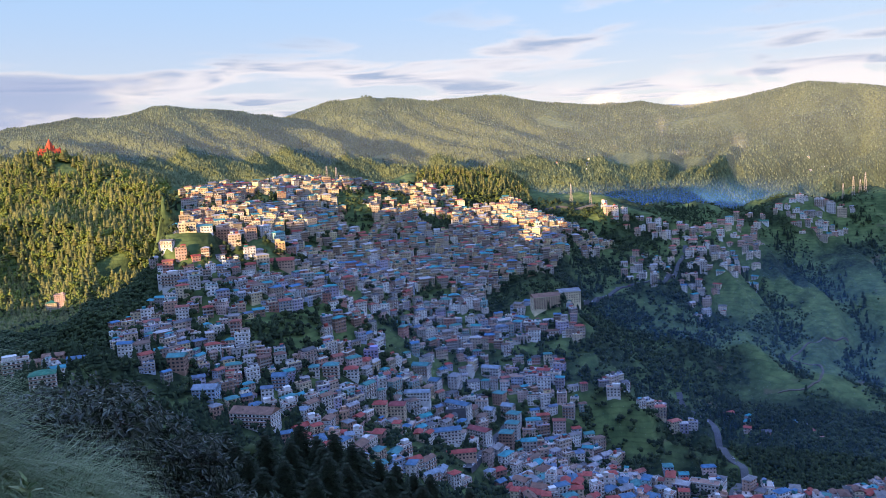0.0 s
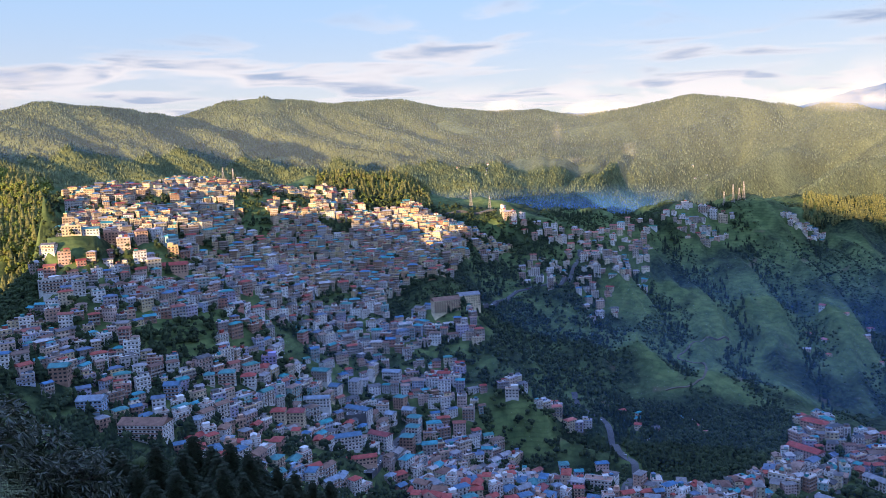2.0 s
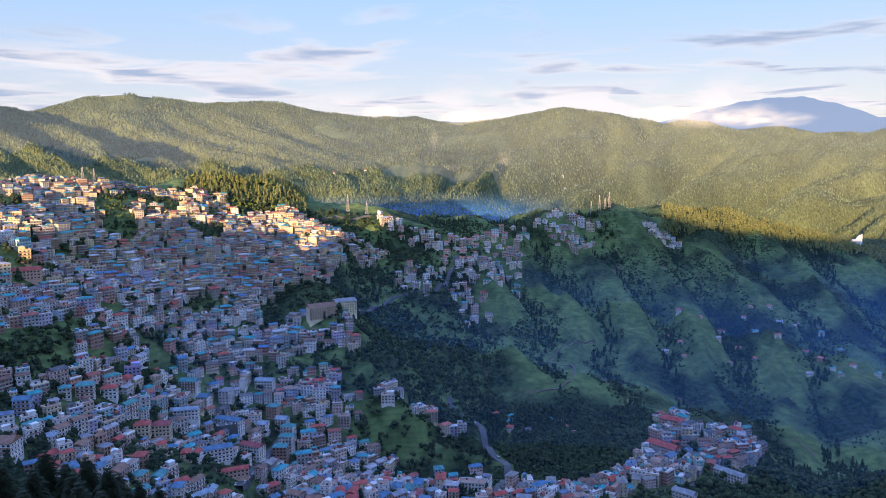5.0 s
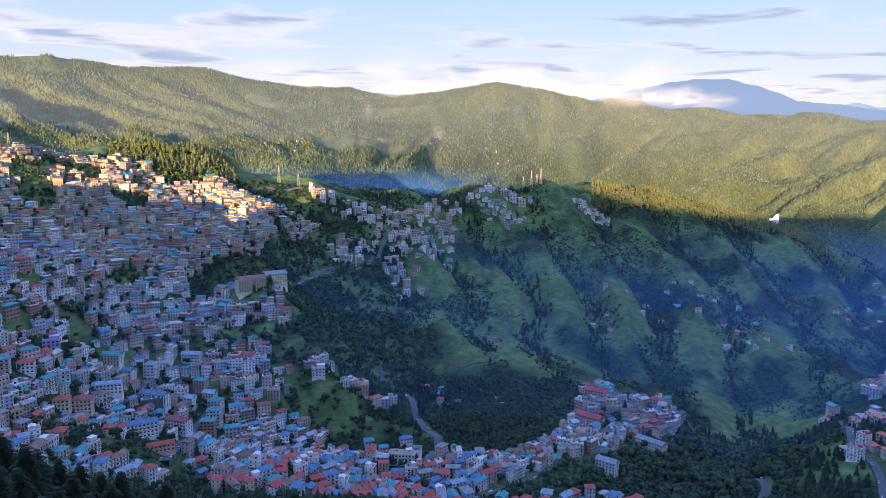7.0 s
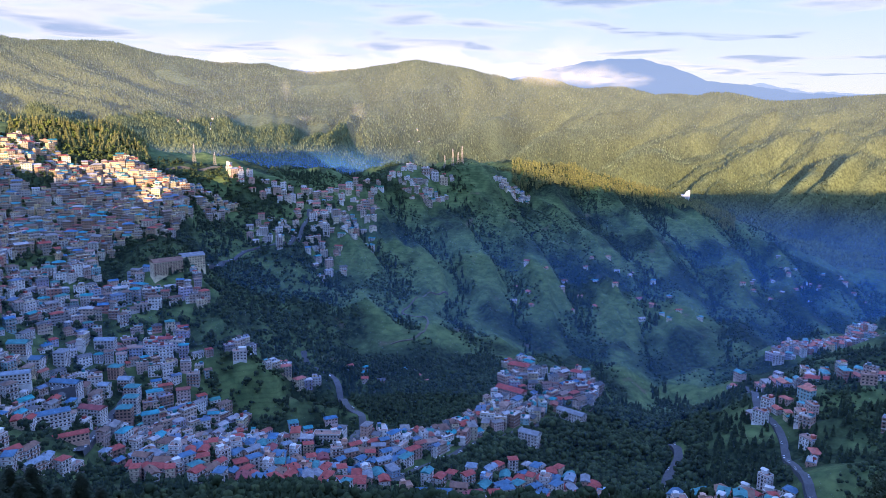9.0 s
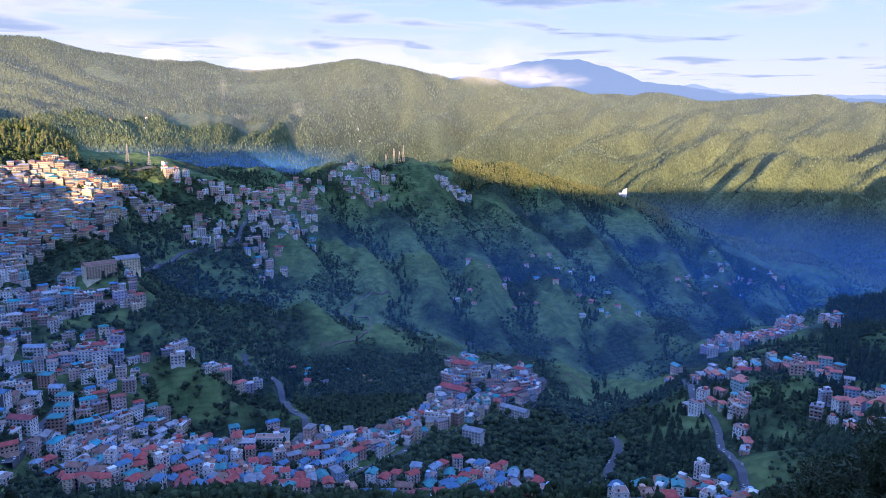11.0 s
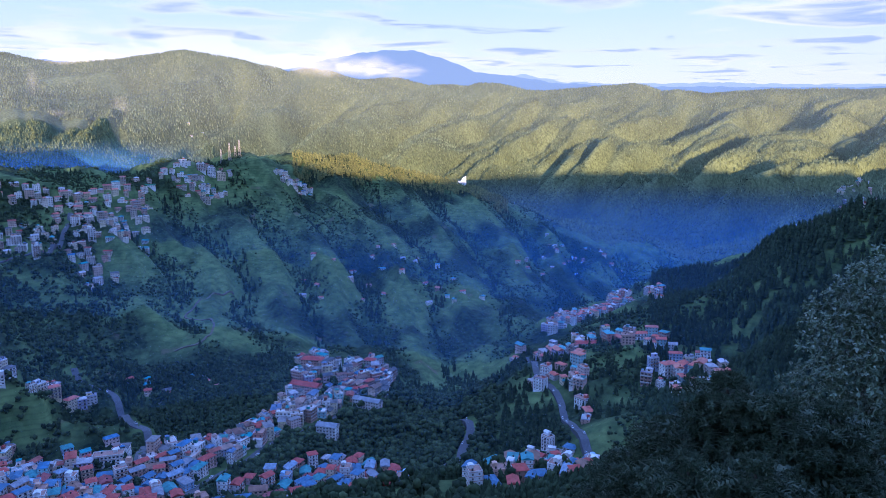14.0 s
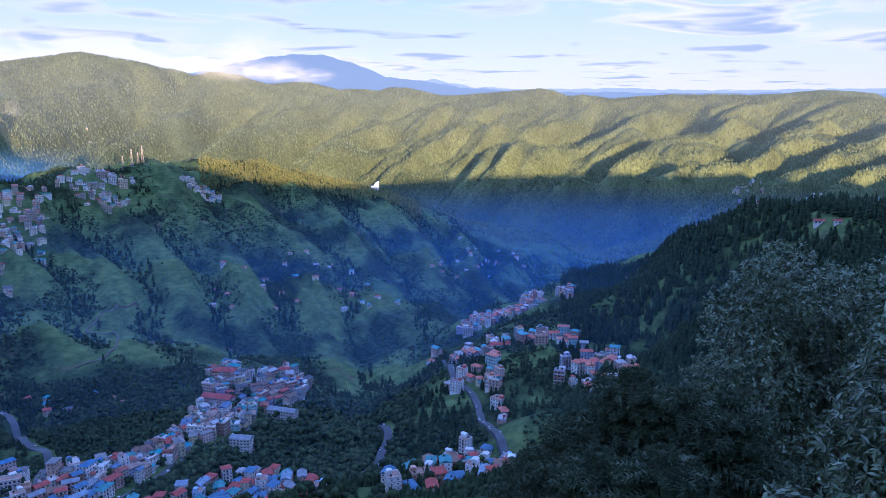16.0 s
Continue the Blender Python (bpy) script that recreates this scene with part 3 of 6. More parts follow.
def at(az, r):
    """The ground point at a bearing and range."""
    x, y = -r * math.sin(radians(az)), r * math.cos(radians(az))
    return Vector((x, y, float(ground_z(x, y))))

# ---- houses ----
class Solid:
    """Collects boxes and other faces of one part."""

    def __init__(self):
        self.v, self.q, self.t = [], [], []

    def box(self, x0, x1, y0, y1, z0, z1, bottom=False):
        n = len(self.v)
        self.v += [(x0, y0, z0), (x1, y0, z0), (x1, y1, z0), (x0, y1, z0), (x0, y0, z1), (x1, y0, z1), (x1, y1, z1), (x0, y1, z1)]
        self.q += [(n, n + 1, n + 5, n + 4), (n + 1, n + 2, n + 6, n + 5), (n + 2, n + 3, n + 7, n + 6), (n + 3, n, n + 4, n + 7), (n + 4, n + 5, n + 6, n + 7)]
        if bottom:
            self.q.append((n + 3, n + 2, n + 1, n))

    def hip(self, x0, x1, y0, y1, z, rise, gable=False):
        """A sheet roof with a 0.15 m edge: hipped, or gabled along x."""
        n, e = len(self.v), 0.15
        self.v += [(x0, y0, z), (x1, y0, z), (x1, y1, z), (x0, y1, z), (x0, y0, z + e), (x1, y0, z + e), (x1, y1, z + e), (x0, y1, z + e)]
        inset = 0.0 if gable else min((y1 - y0) / 2, (x1 - x0) / 2 - 0.3)
        ym = (y0 + y1) / 2
        self.v += [(x0 + inset, ym, z + rise), (x1 - inset, ym, z + rise)]
        self.q += [(n, n + 1, n + 5, n + 4), (n + 1, n + 2, n + 6, n + 5), (n + 2, n + 3, n + 7, n + 6), (n + 3, n, n + 4, n + 7), (n + 3, n + 2, n + 1, n)]
        self.q += [(n + 4, n + 5, n + 9, n + 8), (n + 6, n + 7, n + 8, n + 9)]
        self.t += [(n + 5, n + 6, n + 9), (n + 7, n + 4, n + 8)]

    def drum(self, x, y, z, r, h, sides=8):
        n = len(self.v)
        for k in range(sides):
            a = 2 * math.pi * k / sides
            self.v += [(x + r * math.cos(a), y + r * math.sin(a), z), (x + r * math.cos(a), y + r * math.sin(a), z + h)]
        self.v.append((x, y, z + h * 1.15))
        for k in range(sides):
            a, b = n + 2 * k, n + 2 * ((k + 1) % sides)
            self.q.append((a, b, b + 1, a + 1))
            self.t.append((a + 1, b + 1, n + 2 * sides))

    def arrays(self):
        faces = []
        if self.q:
            faces.append(np.array(self.q))
        if self.t:
            faces.append(np.array(self.t))
        return np.array(self.v, float), faces

    def ob(self, name, mats, parent=None, smooth=False):
        v, f = self.arrays()
        return mesh_object(name, v, f, mats, parent=parent, smooth=smooth)


STOREY = 3.1


def house_solids(w, d, floors, roof, rng, balcony=False, bays=None, wing=False):
    """The parts of a hill house, front towards -y, its base let 9 m into the slope."""
    wall, slab, glass, top, tank = Solid(), Solid(), Solid(), Solid(), Solid()
    h = floors * STOREY
    wall.box(-w / 2, w / 2, -d / 2, d / 2, -9, h)
    bays = bays or max(2, round(w / 3.2))
    side = max(2, round(d / 3.6))
    for f in range(floors):
        z = f * STOREY
        front = 0.9 if balcony and f else 0.22
        slab.box(-w / 2 - 0.2, w / 2 + 0.2, -d / 2 - front, d / 2 + 0.2, z - 0.16, z + 0.14, True)
        if balcony and f:
            slab.box(-w / 2 - 0.1, w / 2 + 0.1, -d / 2 - front, -d / 2 - front + 0.1, z + 0.14, z + 0.9)
            for b in range(bays + 1):
                x = -w / 2 + b * w / bays
                slab.box(x - 0.13, x + 0.13, -d / 2 - front, -d / 2 - front + 0.22, z + 0.14, z + STOREY - 0.16)
        for b in range(bays):
            x = -w / 2 + (b + 0.5) * w / bays
            ww = min(w / bays * 0.5, 1.6)
            lo = 0.2 if balcony and b % 2 else 1.0
            glass.box(x - ww / 2, x + ww / 2, -d / 2 - 0.04, -d / 2 + 0.3, z + lo, z + 2.2)
            slab.box(x - ww / 2 - 0.15, x + ww / 2 + 0.15, -d / 2 - 0.3, -d / 2 + 0.1, z + 2.42, z + 2.54, True)
        for b in range(side):
            y = -d / 2 + (b + 0.5) * d / side
            for sx in (-1, 1):
                glass.box(sx * w / 2 - (0.04 if sx > 0 else 0.04), sx * w / 2 + 0.04, y - 0.55, y + 0.55, z + 1.0, z + 2.2)
    if roof == "flat":
        slab.box(-w / 2 - 0.25, w / 2 + 0.25, -d / 2 - 0.4, d / 2 + 0.25, h - 0.02, h + 0.18, True)
        for x0, x1, y0, y1 in ((-w / 2, w / 2, -d / 2, -d / 2 + 0.18), (-w / 2, w / 2, d / 2 - 0.18, d / 2), (-w / 2, -w / 2 + 0.18, -d / 2 + 0.18, d / 2 - 0.18), (w / 2 - 0.18, w / 2, -d / 2 + 0.18, d / 2 - 0.18)):
            wall.box(x0, x1, y0, y1, h + 0.18, h + 1.0)
        sx = rng.choice((-1, 1)) * w * 0.22
        if rng.random() < 0.5:
            top.box(sx - 1.6, sx + 1.6, d * 0.05, d * 0.4, h + 0.18, h + 2.6)
            top.hip(sx - 1.9, sx + 1.9, d * 0.05 - 0.4, d * 0.4 + 0.4, h + 2.62, 0.7, True)
        else:
            wall.box(sx - w * 0.26, sx + w * 0.26, -d * 0.1, d * 0.45, h + 0.18, h + 2.8)
            glass.box(sx - 0.9, sx + 0.9, -d * 0.1 - 0.04, -d * 0.1 + 0.2, h + 0.9, h + 2.3)
            top.hip(sx - w * 0.26 - 0.4, sx + w * 0.26 + 0.4, -d * 0.1 - 0.5, d * 0.45 + 0.3, h + 2.82, 1.1, rng.random() < 0.5)
        tank.drum(-sx, d * 0.2, h + 0.18, 0.65, 1.3)
    else:
        top.hip(-w / 2 - 0.6, w / 2 + 0.6, -d / 2 - 0.7, d / 2 + 0.6, h + 0.02, min(w, d) * 0.26, roof == "gable")
        if rng.random() < 0.5:
            tank.drum(w * 0.2, d * 0.1, h + min(w, d) * 0.12, 0.6, 1.6)
    if wing:
        # a lower wing beside the house, with a terrace on it
        ww, wf, side_x = w * rng.uniform(0.35, 0.55), max(1, floors - 1), rng.choice((-1, 1))
        x0, x1 = (w / 2, w / 2 + ww) if side_x > 0 else (-w / 2 - ww, -w / 2)
        y0, y1 = -d / 2 + rng.uniform(-1.2, 1.5), d / 2 - 0.5
        wall.box(x0, x1, y0, y1, -9, wf * STOREY)
        for f in range(wf):
            slab.box(x0 - 0.1, x1 + 0.1, y0 - 0.25, y1, f * STOREY - 0.16, f * STOREY + 0.14, True)
            for b in range(2):
                x = x0 + (b + 0.5) * ww / 2
                glass.box(x - 0.7, x + 0.7, y0 - 0.04, y0 + 0.2, f * STOREY + 0.95, f * STOREY + 2.3)
        if rng.random() < 0.5:
            top.hip(x0 - 0.4, x1 + 0.4, y0 - 0.6, y1 + 0.3, wf * STOREY + 0.02, 1.5, rng.random() < 0.5)
        else:
            slab.box(x0 - 0.15, x1 + 0.15, y0 - 0.3, y1, wf * STOREY, wf * STOREY + 0.15, True)
            slab.box(x0, x1, y0 - 0.1, y0 + 0.05, wf * STOREY + 0.15, wf * STOREY + 1.0)
    return {"wall": wall, "floor_slab": slab, "window": glass, "roof": top, "water_tank": tank}


def part(name, solid, mats, parent, label="", smooth=False):
    ob = solid.ob(name, mats, parent, smooth)
    return tagged(ob, label)


PAINT = {}
for n_, c_ in (("white", (0.70, 0.69, 0.68)), ("cream", (0.66, 0.54, 0.38)), ("pale pink", (0.62, 0.43, 0.40)), ("peach", (0.58, 0.37, 0.27)), ("grey", (0.45, 0.44, 0.43)), ("brown", (0.34, 0.21, 0.15)), ("sky blue", (0.34, 0.46, 0.62)), ("violet", (0.36, 0.33, 0.58)), ("yellow", (0.58, 0.46, 0.26)), ("pale yellow", (0.80, 0.68, 0.46)), ("off-white", (0.62, 0.60, 0.58))):
    PAINT[n_] = material(n_.replace(" ", "_").replace("-", "_") + "_wall_paint", [c_], 0.85, grain=0.12, size=0.7, blotch=0.28, blotch_size=6)
SHEET = {}
for n_, c_ in (("red", (0.360, 0.075, 0.060)), ("maroon", (0.255, 0.068, 0.068)), ("teal", (0.075, 0.225, 0.232)), ("blue", (0.083, 0.158, 0.247)), ("grey", (0.225, 0.232, 0.255)), ("rust-brown", (0.225, 0.128, 0.090)), ("pale blue", (0.225, 0.277, 0.338)), ("green", (0.045, 0.180, 0.112))):
    SHEET[n_] = material(n_.replace(" ", "_").replace("-", "_") + "_sheet_roof", [c_], 0.65, grain=0.18, size=1.2, blotch=0.35, blotch_size=4, spec=0.2)
WORDS = {1: "single-storey", 2: "two-storey", 3: "three-storey", 4: "four-storey", 5: "five-storey", 6: "six-storey"}
ROOF_WORDS = {"flat": "flat parapet roof", "hip": "hipped sheet roof", "gable": "gabled sheet roof"}

HOUSE_KINDS = []
kind_rng = random.Random(7)
for k in range(34):
    HOUSE_KINDS.append(house_solids(kind_rng.uniform(7.5, 13.5), kind_rng.uniform(6, 8.5), kind_rng.choice((2, 2, 3, 3, 3, 4, 4)), kind_rng.choice(("flat", "flat", "flat", "hip", "hip", "gable", "gable")), kind_rng, kind_rng.random() < 0.35, None, kind_rng.random() < 0.3))

SMALL_KINDS = [house_solids(kind_rng.uniform(7, 11), kind_rng.uniform(5, 7), kind_rng.choice((1, 1, 1, 2)), kind_rng.choice(("hip", "gable", "gable")), kind_rng) for _ in range(10)]
SMALL_PLACES = ("terrace_farms", "terrace_farms_east", "stream_hamlet", "stream_houses", "far_hamlets", "far_hamlets_middle", "far_hamlets_east")


def storey_rows(w, d, f, bays):
    """The windows of one storey, each set into the wall under a small lintel."""
    row = Solid()
    z = f * STOREY
    for b in range(bays):
        x, ww = -w / 2 + (b + 0.5) * w / bays, min(w / bays * 0.56, 1.7)
        row.box(x - ww / 2, x + ww / 2, -d / 2 - 0.04, -d / 2 + 0.3, z + (0.4 if b % 2 else 0.95), z + 2.3)
    for b in range(max(2, round(d / 3.6))):
        y = -d / 2 + (b + 0.5) * d / max(2, round(d / 3.6))
        for sx in (-1, 1):
            row.box(sx * w / 2 - 0.04, sx * w / 2 + 0.04, y - 0.55, y + 0.55, z + 1.0, z + 2.2)
    return row


def hill_house(name, w, d, floors, roof, wall_name, roof_name, rng, m, single=False, balcony=False, bays=None, label=None, wing=False):
    """A house as a thing: an empty at its base over wall, roof, slabs, windows and tank."""
    bays = bays or max(2, round(w / 3.2))
    solids = house_solids(w, d, floors, roof, rng, balcony, bays, wing)
    root = new(name)
    part("wall", solids["wall"], [PAINT[wall_name]], root)
    part("roof", solids["roof"], [SHEET[roof_name] if roof != "flat" else PAINT[wall_name]], root, "" if roof == "flat" else roof_name + " painted sheet roof")
    if solids["water_tank"].v:
        part("water_tank", solids["water_tank"], [tank_plastic], root, "black plastic water tank")
    for f in range(floors):
        slab = Solid()
        front = 0.9 if balcony and f else 0.22
        slab.box(-w / 2 - 0.2, w / 2 + 0.2, -d / 2 - front, d / 2 + 0.2, f * STOREY - 0.16, f * STOREY + 0.14, True)
        if balcony and f:
            slab.box(-w / 2 - 0.1, w / 2 + 0.1, -d / 2 - front, -d / 2 - front + 0.1, f * STOREY + 0.14, f * STOREY + 0.9)
        part("floor_slab", slab, [slab_paint], root)
        if not single:
            part("window_band", storey_rows(w, d, f, bays), [window_glass], root, "dark glazed window band")["kind"] = "stuff"
    if roof == "flat":
        lid = Solid()
        lid.box(-w / 2 - 0.25, w / 2 + 0.25, -d / 2 - 0.4, d / 2 + 0.25, floors * STOREY - 0.02, floors * STOREY + 0.18, True)
        part("roof_slab", lid, [slab_paint], root)
    if single:
        front, flank = Solid(), Solid()
        ww = min(w / bays * 0.56, 1.9)
        front.box(-ww / 2, ww / 2, -0.04, 0.3, 0.95, 2.35)
        flank.box(-0.04, 0.04, -0.65, 0.65, 0.95, 2.3)
        pane_f = pane_s = None
        for f in range(floors):
            for b in range(bays):
                pane_f = part("window", front, [window_glass], root) if pane_f is None else new("window", pane_f.data)
                pane_f.parent, pane_f.location = root, (-w / 2 + (b + 0.5) * w / bays, -d / 2, f * STOREY)
            n = max(2, round(d / 3.6))
            for b in range(n):
                for sx in (-1, 1):
                    pane_s = part("window", flank, [window_glass], root) if pane_s is None else new("window", pane_s.data)
                    pane_s.parent, pane_s.location = root, (sx * w / 2, -d / 2 + (b + 0.5) * d / n, f * STOREY)
    root.matrix_world = m
    text = label or "%s %s concrete house with a %s%s" % (WORDS[floors], wall_name, "" if roof == "flat" else roof_name + " ", ROOF_WORDS[roof])
    return tagged(root, text, "house", "houses of the hill town")


def in_polygon(x, y, poly):
    inside = False
    for (x0, y0), (x1, y1) in zip(poly, poly[1:] + poly[:1]):
        if (y0 > y) != (y1 > y) and x < x0 + (y - y0) * (x1 - x0) / (y1 - y0):
            inside = not inside
    return inside


TAKEN = {}


def free(x, y, gap):
    """True, and the place is taken, if no house stands nearer than gap."""
    i, j = math.floor(x / 16), math.floor(y / 16)
    for a in range(i - 2, i + 3):
        for b in range(j - 2, j + 3):
            for px, py, pg in TAKEN.get((a, b), ()):
                if (px - x) ** 2 + (py - y) ** 2 < ((gap + pg) / 2) ** 2:
                    return False
    TAKEN.setdefault((i, j), []).append((x, y, gap))
    return True


# districts as outlines of (bearing, range): main hill town, market ridge, villages
DISTRICTS = {
    "terrace_town": (11.4, -0.25, [(20.3, 800), (20.1, 915), (15, 935), (11, 955), (11, 800), (16, 755), (19, 775)]),
    "hotel_foot": (12.5, -0.05, [(-3.5, 780), (-4.5, 860), (-6.5, 870), (-9.0, 850), (-7.6, 800), (-8.4, 750), (-5.5, 740)]),
    "main_town": (11.2, 0.12, [(20.9, 908), (18.0, 1179), (19.2, 1239), (15.7, 1322), (13.8, 1322), (10.8, 2352), (8.2, 1349), (5.0, 1396), (1.7, 1393), (-0.8, 1386), (-1.9, 1323), (-3.6, 1360), (-5.8, 1383), (-7.9, 1333), (-12.5, 1348), (-12.7, 1311), (-9.4, 1173), (-7.3, 1056), (-6.6, 988), (-6.7, 937), (-9.7, 945), (-10.1, 880), (-7.5, 893), (-5.0, 877), (-6.4, 815), (-10.8, 805), (-9.8, 772), (-6.7, 752), (-10.2, 739), (-13.2, 681), (-15.8, 634), (-2.9, 607), (1.5, 560), (5.7, 545), (9.8, 540), (13.6, 568), (19.0, 610), (21.6, 675), (21.4, 745), (19.6, 897), (21.0, 873)]),
    "ridge_town": (17.5, 0.2, [(-11.3, 1448), (-16.8, 1405), (-19.7, 1477), (-22.5, 1548), (-24.9, 1586), (-26.6, 1640), (-26.8, 1613), (-23.3, 1543), (-22.7, 1478), (-19.2, 1355), (-17.1, 1325), (-16.7, 1358), (-12.6, 1397)]),
    "spur_village": (19, 0.22, [(-16.7, 1342), (-22.7, 1486), (-22.6, 1337), (-20.2, 1289), (-20.4, 1214), (-18.9, 1123), (-17.9, 1213), (-17.1, 1235), (-16.1, 1245), (-16.0, 1199), (-13.3, 1219), (-13.1, 1283), (-16.1, 1306)]),
    "apartment_terrace": (11, -0.3, [(-24.6, 1560), (-26.4, 1589), (-26.8, 1574), (-28.4, 1571), (-28.1, 1557), (-25.4, 1534)]),
    "crest_apartments": (13, -0.3, [(-26.2, 1635), (-28.7, 1630), (-28.7, 1609), (-26.2, 1602)]),
    "crest_hamlet": (12, -0.3, [(-31.7, 1642), (-34.5, 1672), (-34.4, 1655), (-33.8, 1631), (-32.5, 1617)]),
    "lower_town": (10.3, -0.3, [(-4.2, 636), (-6.4, 747), (-8.3, 762), (-12.7, 751), (-12.4, 688), (-16.3, 699), (-17.2, 705), (-20.1, 716), (-20.3, 638), (-22.4, 710), (-27.7, 722), (-30.4, 751), (-32.5, 817), (-32.9, 919), (-34.5, 931), (-35.4, 874), (-38.9, 946), (-40.3, 925), (-39.2, 803), (-37.2, 766), (-31.8, 700), (-28.9, 655), (-25.9, 592), (-24.1, 563), (-18.8, 520), (-4.4, 565)]),
    "lower_edge": (10.5, -0.3, [(-30.2, 613), (-34.6, 645), (-37.5, 632), (-41.0, 602), (-40.8, 463), (-25.0, 549), (-25.9, 570)]),
    "row_houses": (10.5, -0.3, [(-14.5, 810), (-15.1, 825), (-18.1, 812), (-18.0, 804), (-15.7, 802), (-14.3, 788)]),
    "pair_houses": (10.5, -0.3, [(-11.6, 812), (-13.2, 826), (-13.2, 799), (-11.6, 797)]),
    "stream_houses": (16, 0.1, [(-20.6, 885), (-21.9, 894), (-23.3, 846), (-22.9, 826), (-21.2, 865)]),
    "stream_hamlet": (22, 0, [(-24.7, 909), (-27.6, 877), (-27.3, 839), (-24.9, 863)]),
    "road_village": (15.5, 0.05, [(-49.7, 1031), (-51.1, 1011), (-54.4, 841), (-55.4, 768), (-55.1, 701), (-56.2, 635), (-55.5, 633), (-53.9, 710), (-51.2, 751)]),
    "upper_row": (11, -0.3, [(-54.3, 903), (-58.3, 849), (-61.1, 852), (-60.8, 827), (-57.9, 820), (-54.6, 860)]),
    "slope_village": (17, 0.05, [(-61.3, 828), (-64.7, 821), (-65.9, 641), (-63.9, 629), (-59.1, 699), (-59.5, 719), (-63.0, 798), (-61.7, 805)]),
    "stadium_row": (11.5, -0.3, [(-51.9, 1073), (-52.9, 1109), (-55.2, 1190), (-57.7, 1236), (-60.7, 1079), (-60.6, 1033), (-57.8, 1181), (-54.8, 1087), (-52.7, 1065)]),
    "bottom_village": (13, -0.1, [(-47.4, 504), (-51.0, 615), (-53.0, 616), (-56.0, 583), (-56.1, 446), (-53.3, 468), (-50.1, 450), (-45.1, 469)]),
    "terrace_farms": (46, 0.1, [(-33.0, 1336), (-42.2, 1481), (-47.4, 1299), (-46.5, 1240), (-39.9, 1276), (-36.0, 1214), (-32.9, 1265)]),
    "terrace_farms_east": (42, 0.1, [(-52.1, 1878), (-55.1, 1953), (-58.5, 1975), (-58.1, 1907), (-52.6, 1639), (-49.3, 1492)]),
    "far_town": (24, 0.15, [(-69.1, 2590), (-71.5, 2708), (-72.7, 3075), (-74.4, 2922), (-75.9, 2818), (-80.4, 2665), (-80.7, 929), (-77.3, 2763), (-73.4, 903), (-71.2, 2633)]),
    "sunlit_left": (12.5, -0.3, [(30.9, 724), (29.0, 727), (27.5, 691), (27.8, 647), (31.2, 689)]),
    "sunlit_row": (12, -0.3, [(30.7, 750), (28.4, 753), (28.5, 736), (30.8, 738)]),
    "bazaar_edge": (11, -0.1, [(24.2, 747), (16.4, 903), (15.4, 682), (14.4, 593), (19.1, 616), (20.3, 635), (22.9, 662), (24.2, 707)]),
    "far_hamlets": (55, 0, [(-8.8, 2659), (-11.3, 2769), (-11.3, 2541), (-8.9, 2496)]),
    "far_hamlets_east": (60, 0, [(-25.7, 3198), (-27.9, 3293), (-27.9, 2993), (-25.6, 2908)]),
    "hotel_slope": (13, 0, [(21.1, 866), (18.5, 1188), (16.2, 1110), (16.5, 1013), (19.7, 949)]),
}


def facing(x, y, rng):
    """The turn that points a front down the slope."""
    e = 12.0
    gx = float(ground_z(x + e, y) - ground_z(x - e, y))
    gy = float(ground_z(x, y + e) - ground_z(x, y - e))
    down = math.atan2(-gy, -gx)
    home = math.atan2(-y, -x)
    turn = (down - home + math.pi) % (2 * math.pi) - math.pi
    return home + turn * 0.6 + rng.gauss(0, 0.24) + math.pi / 2


def footing(x, y, turn, d):
    """The ground height under the front of a house."""
    fx, fy = math.sin(turn) * d / 2, -math.cos(turn) * d / 2
    return min(float(ground_z(x + fx, y + fy)), float(ground_z(x, y))) + 0.3


def scatter_houses():
    rng = random.Random(11)
    spots = []
    for name, (gap, open_share, outline) in DISTRICTS.items():
        a0, a1 = min(p[0] for p in outline), max(p[0] for p in outline)
        r0, r1 = min(p[1] for p in outline), max(p[1] for p in outline)
        area = radians(a1 - a0) * (r1 * r1 - r0 * r0) / 2
        for _ in range(int(area / gap / gap * 13)):
            az, r = rng.uniform(a0, a1), math.sqrt(rng.uniform(r0 * r0, r1 * r1))
            if not in_polygon(az, r, outline):
                continue
            x, y = -r * math.sin(radians(az)), r * math.cos(radians(az))
            if float(fbm(np.array(x), np.array(y), 70, 3, 71)) > 0.42 - open_share:
                continue
            if free(x, y, gap * rng.uniform(0.85, 1.2) * float(np.interp(r, [600, 950, 1250], [0.96, 0.84, 0.78]))):
                spots.append((x, y, name))
    return spots, rng


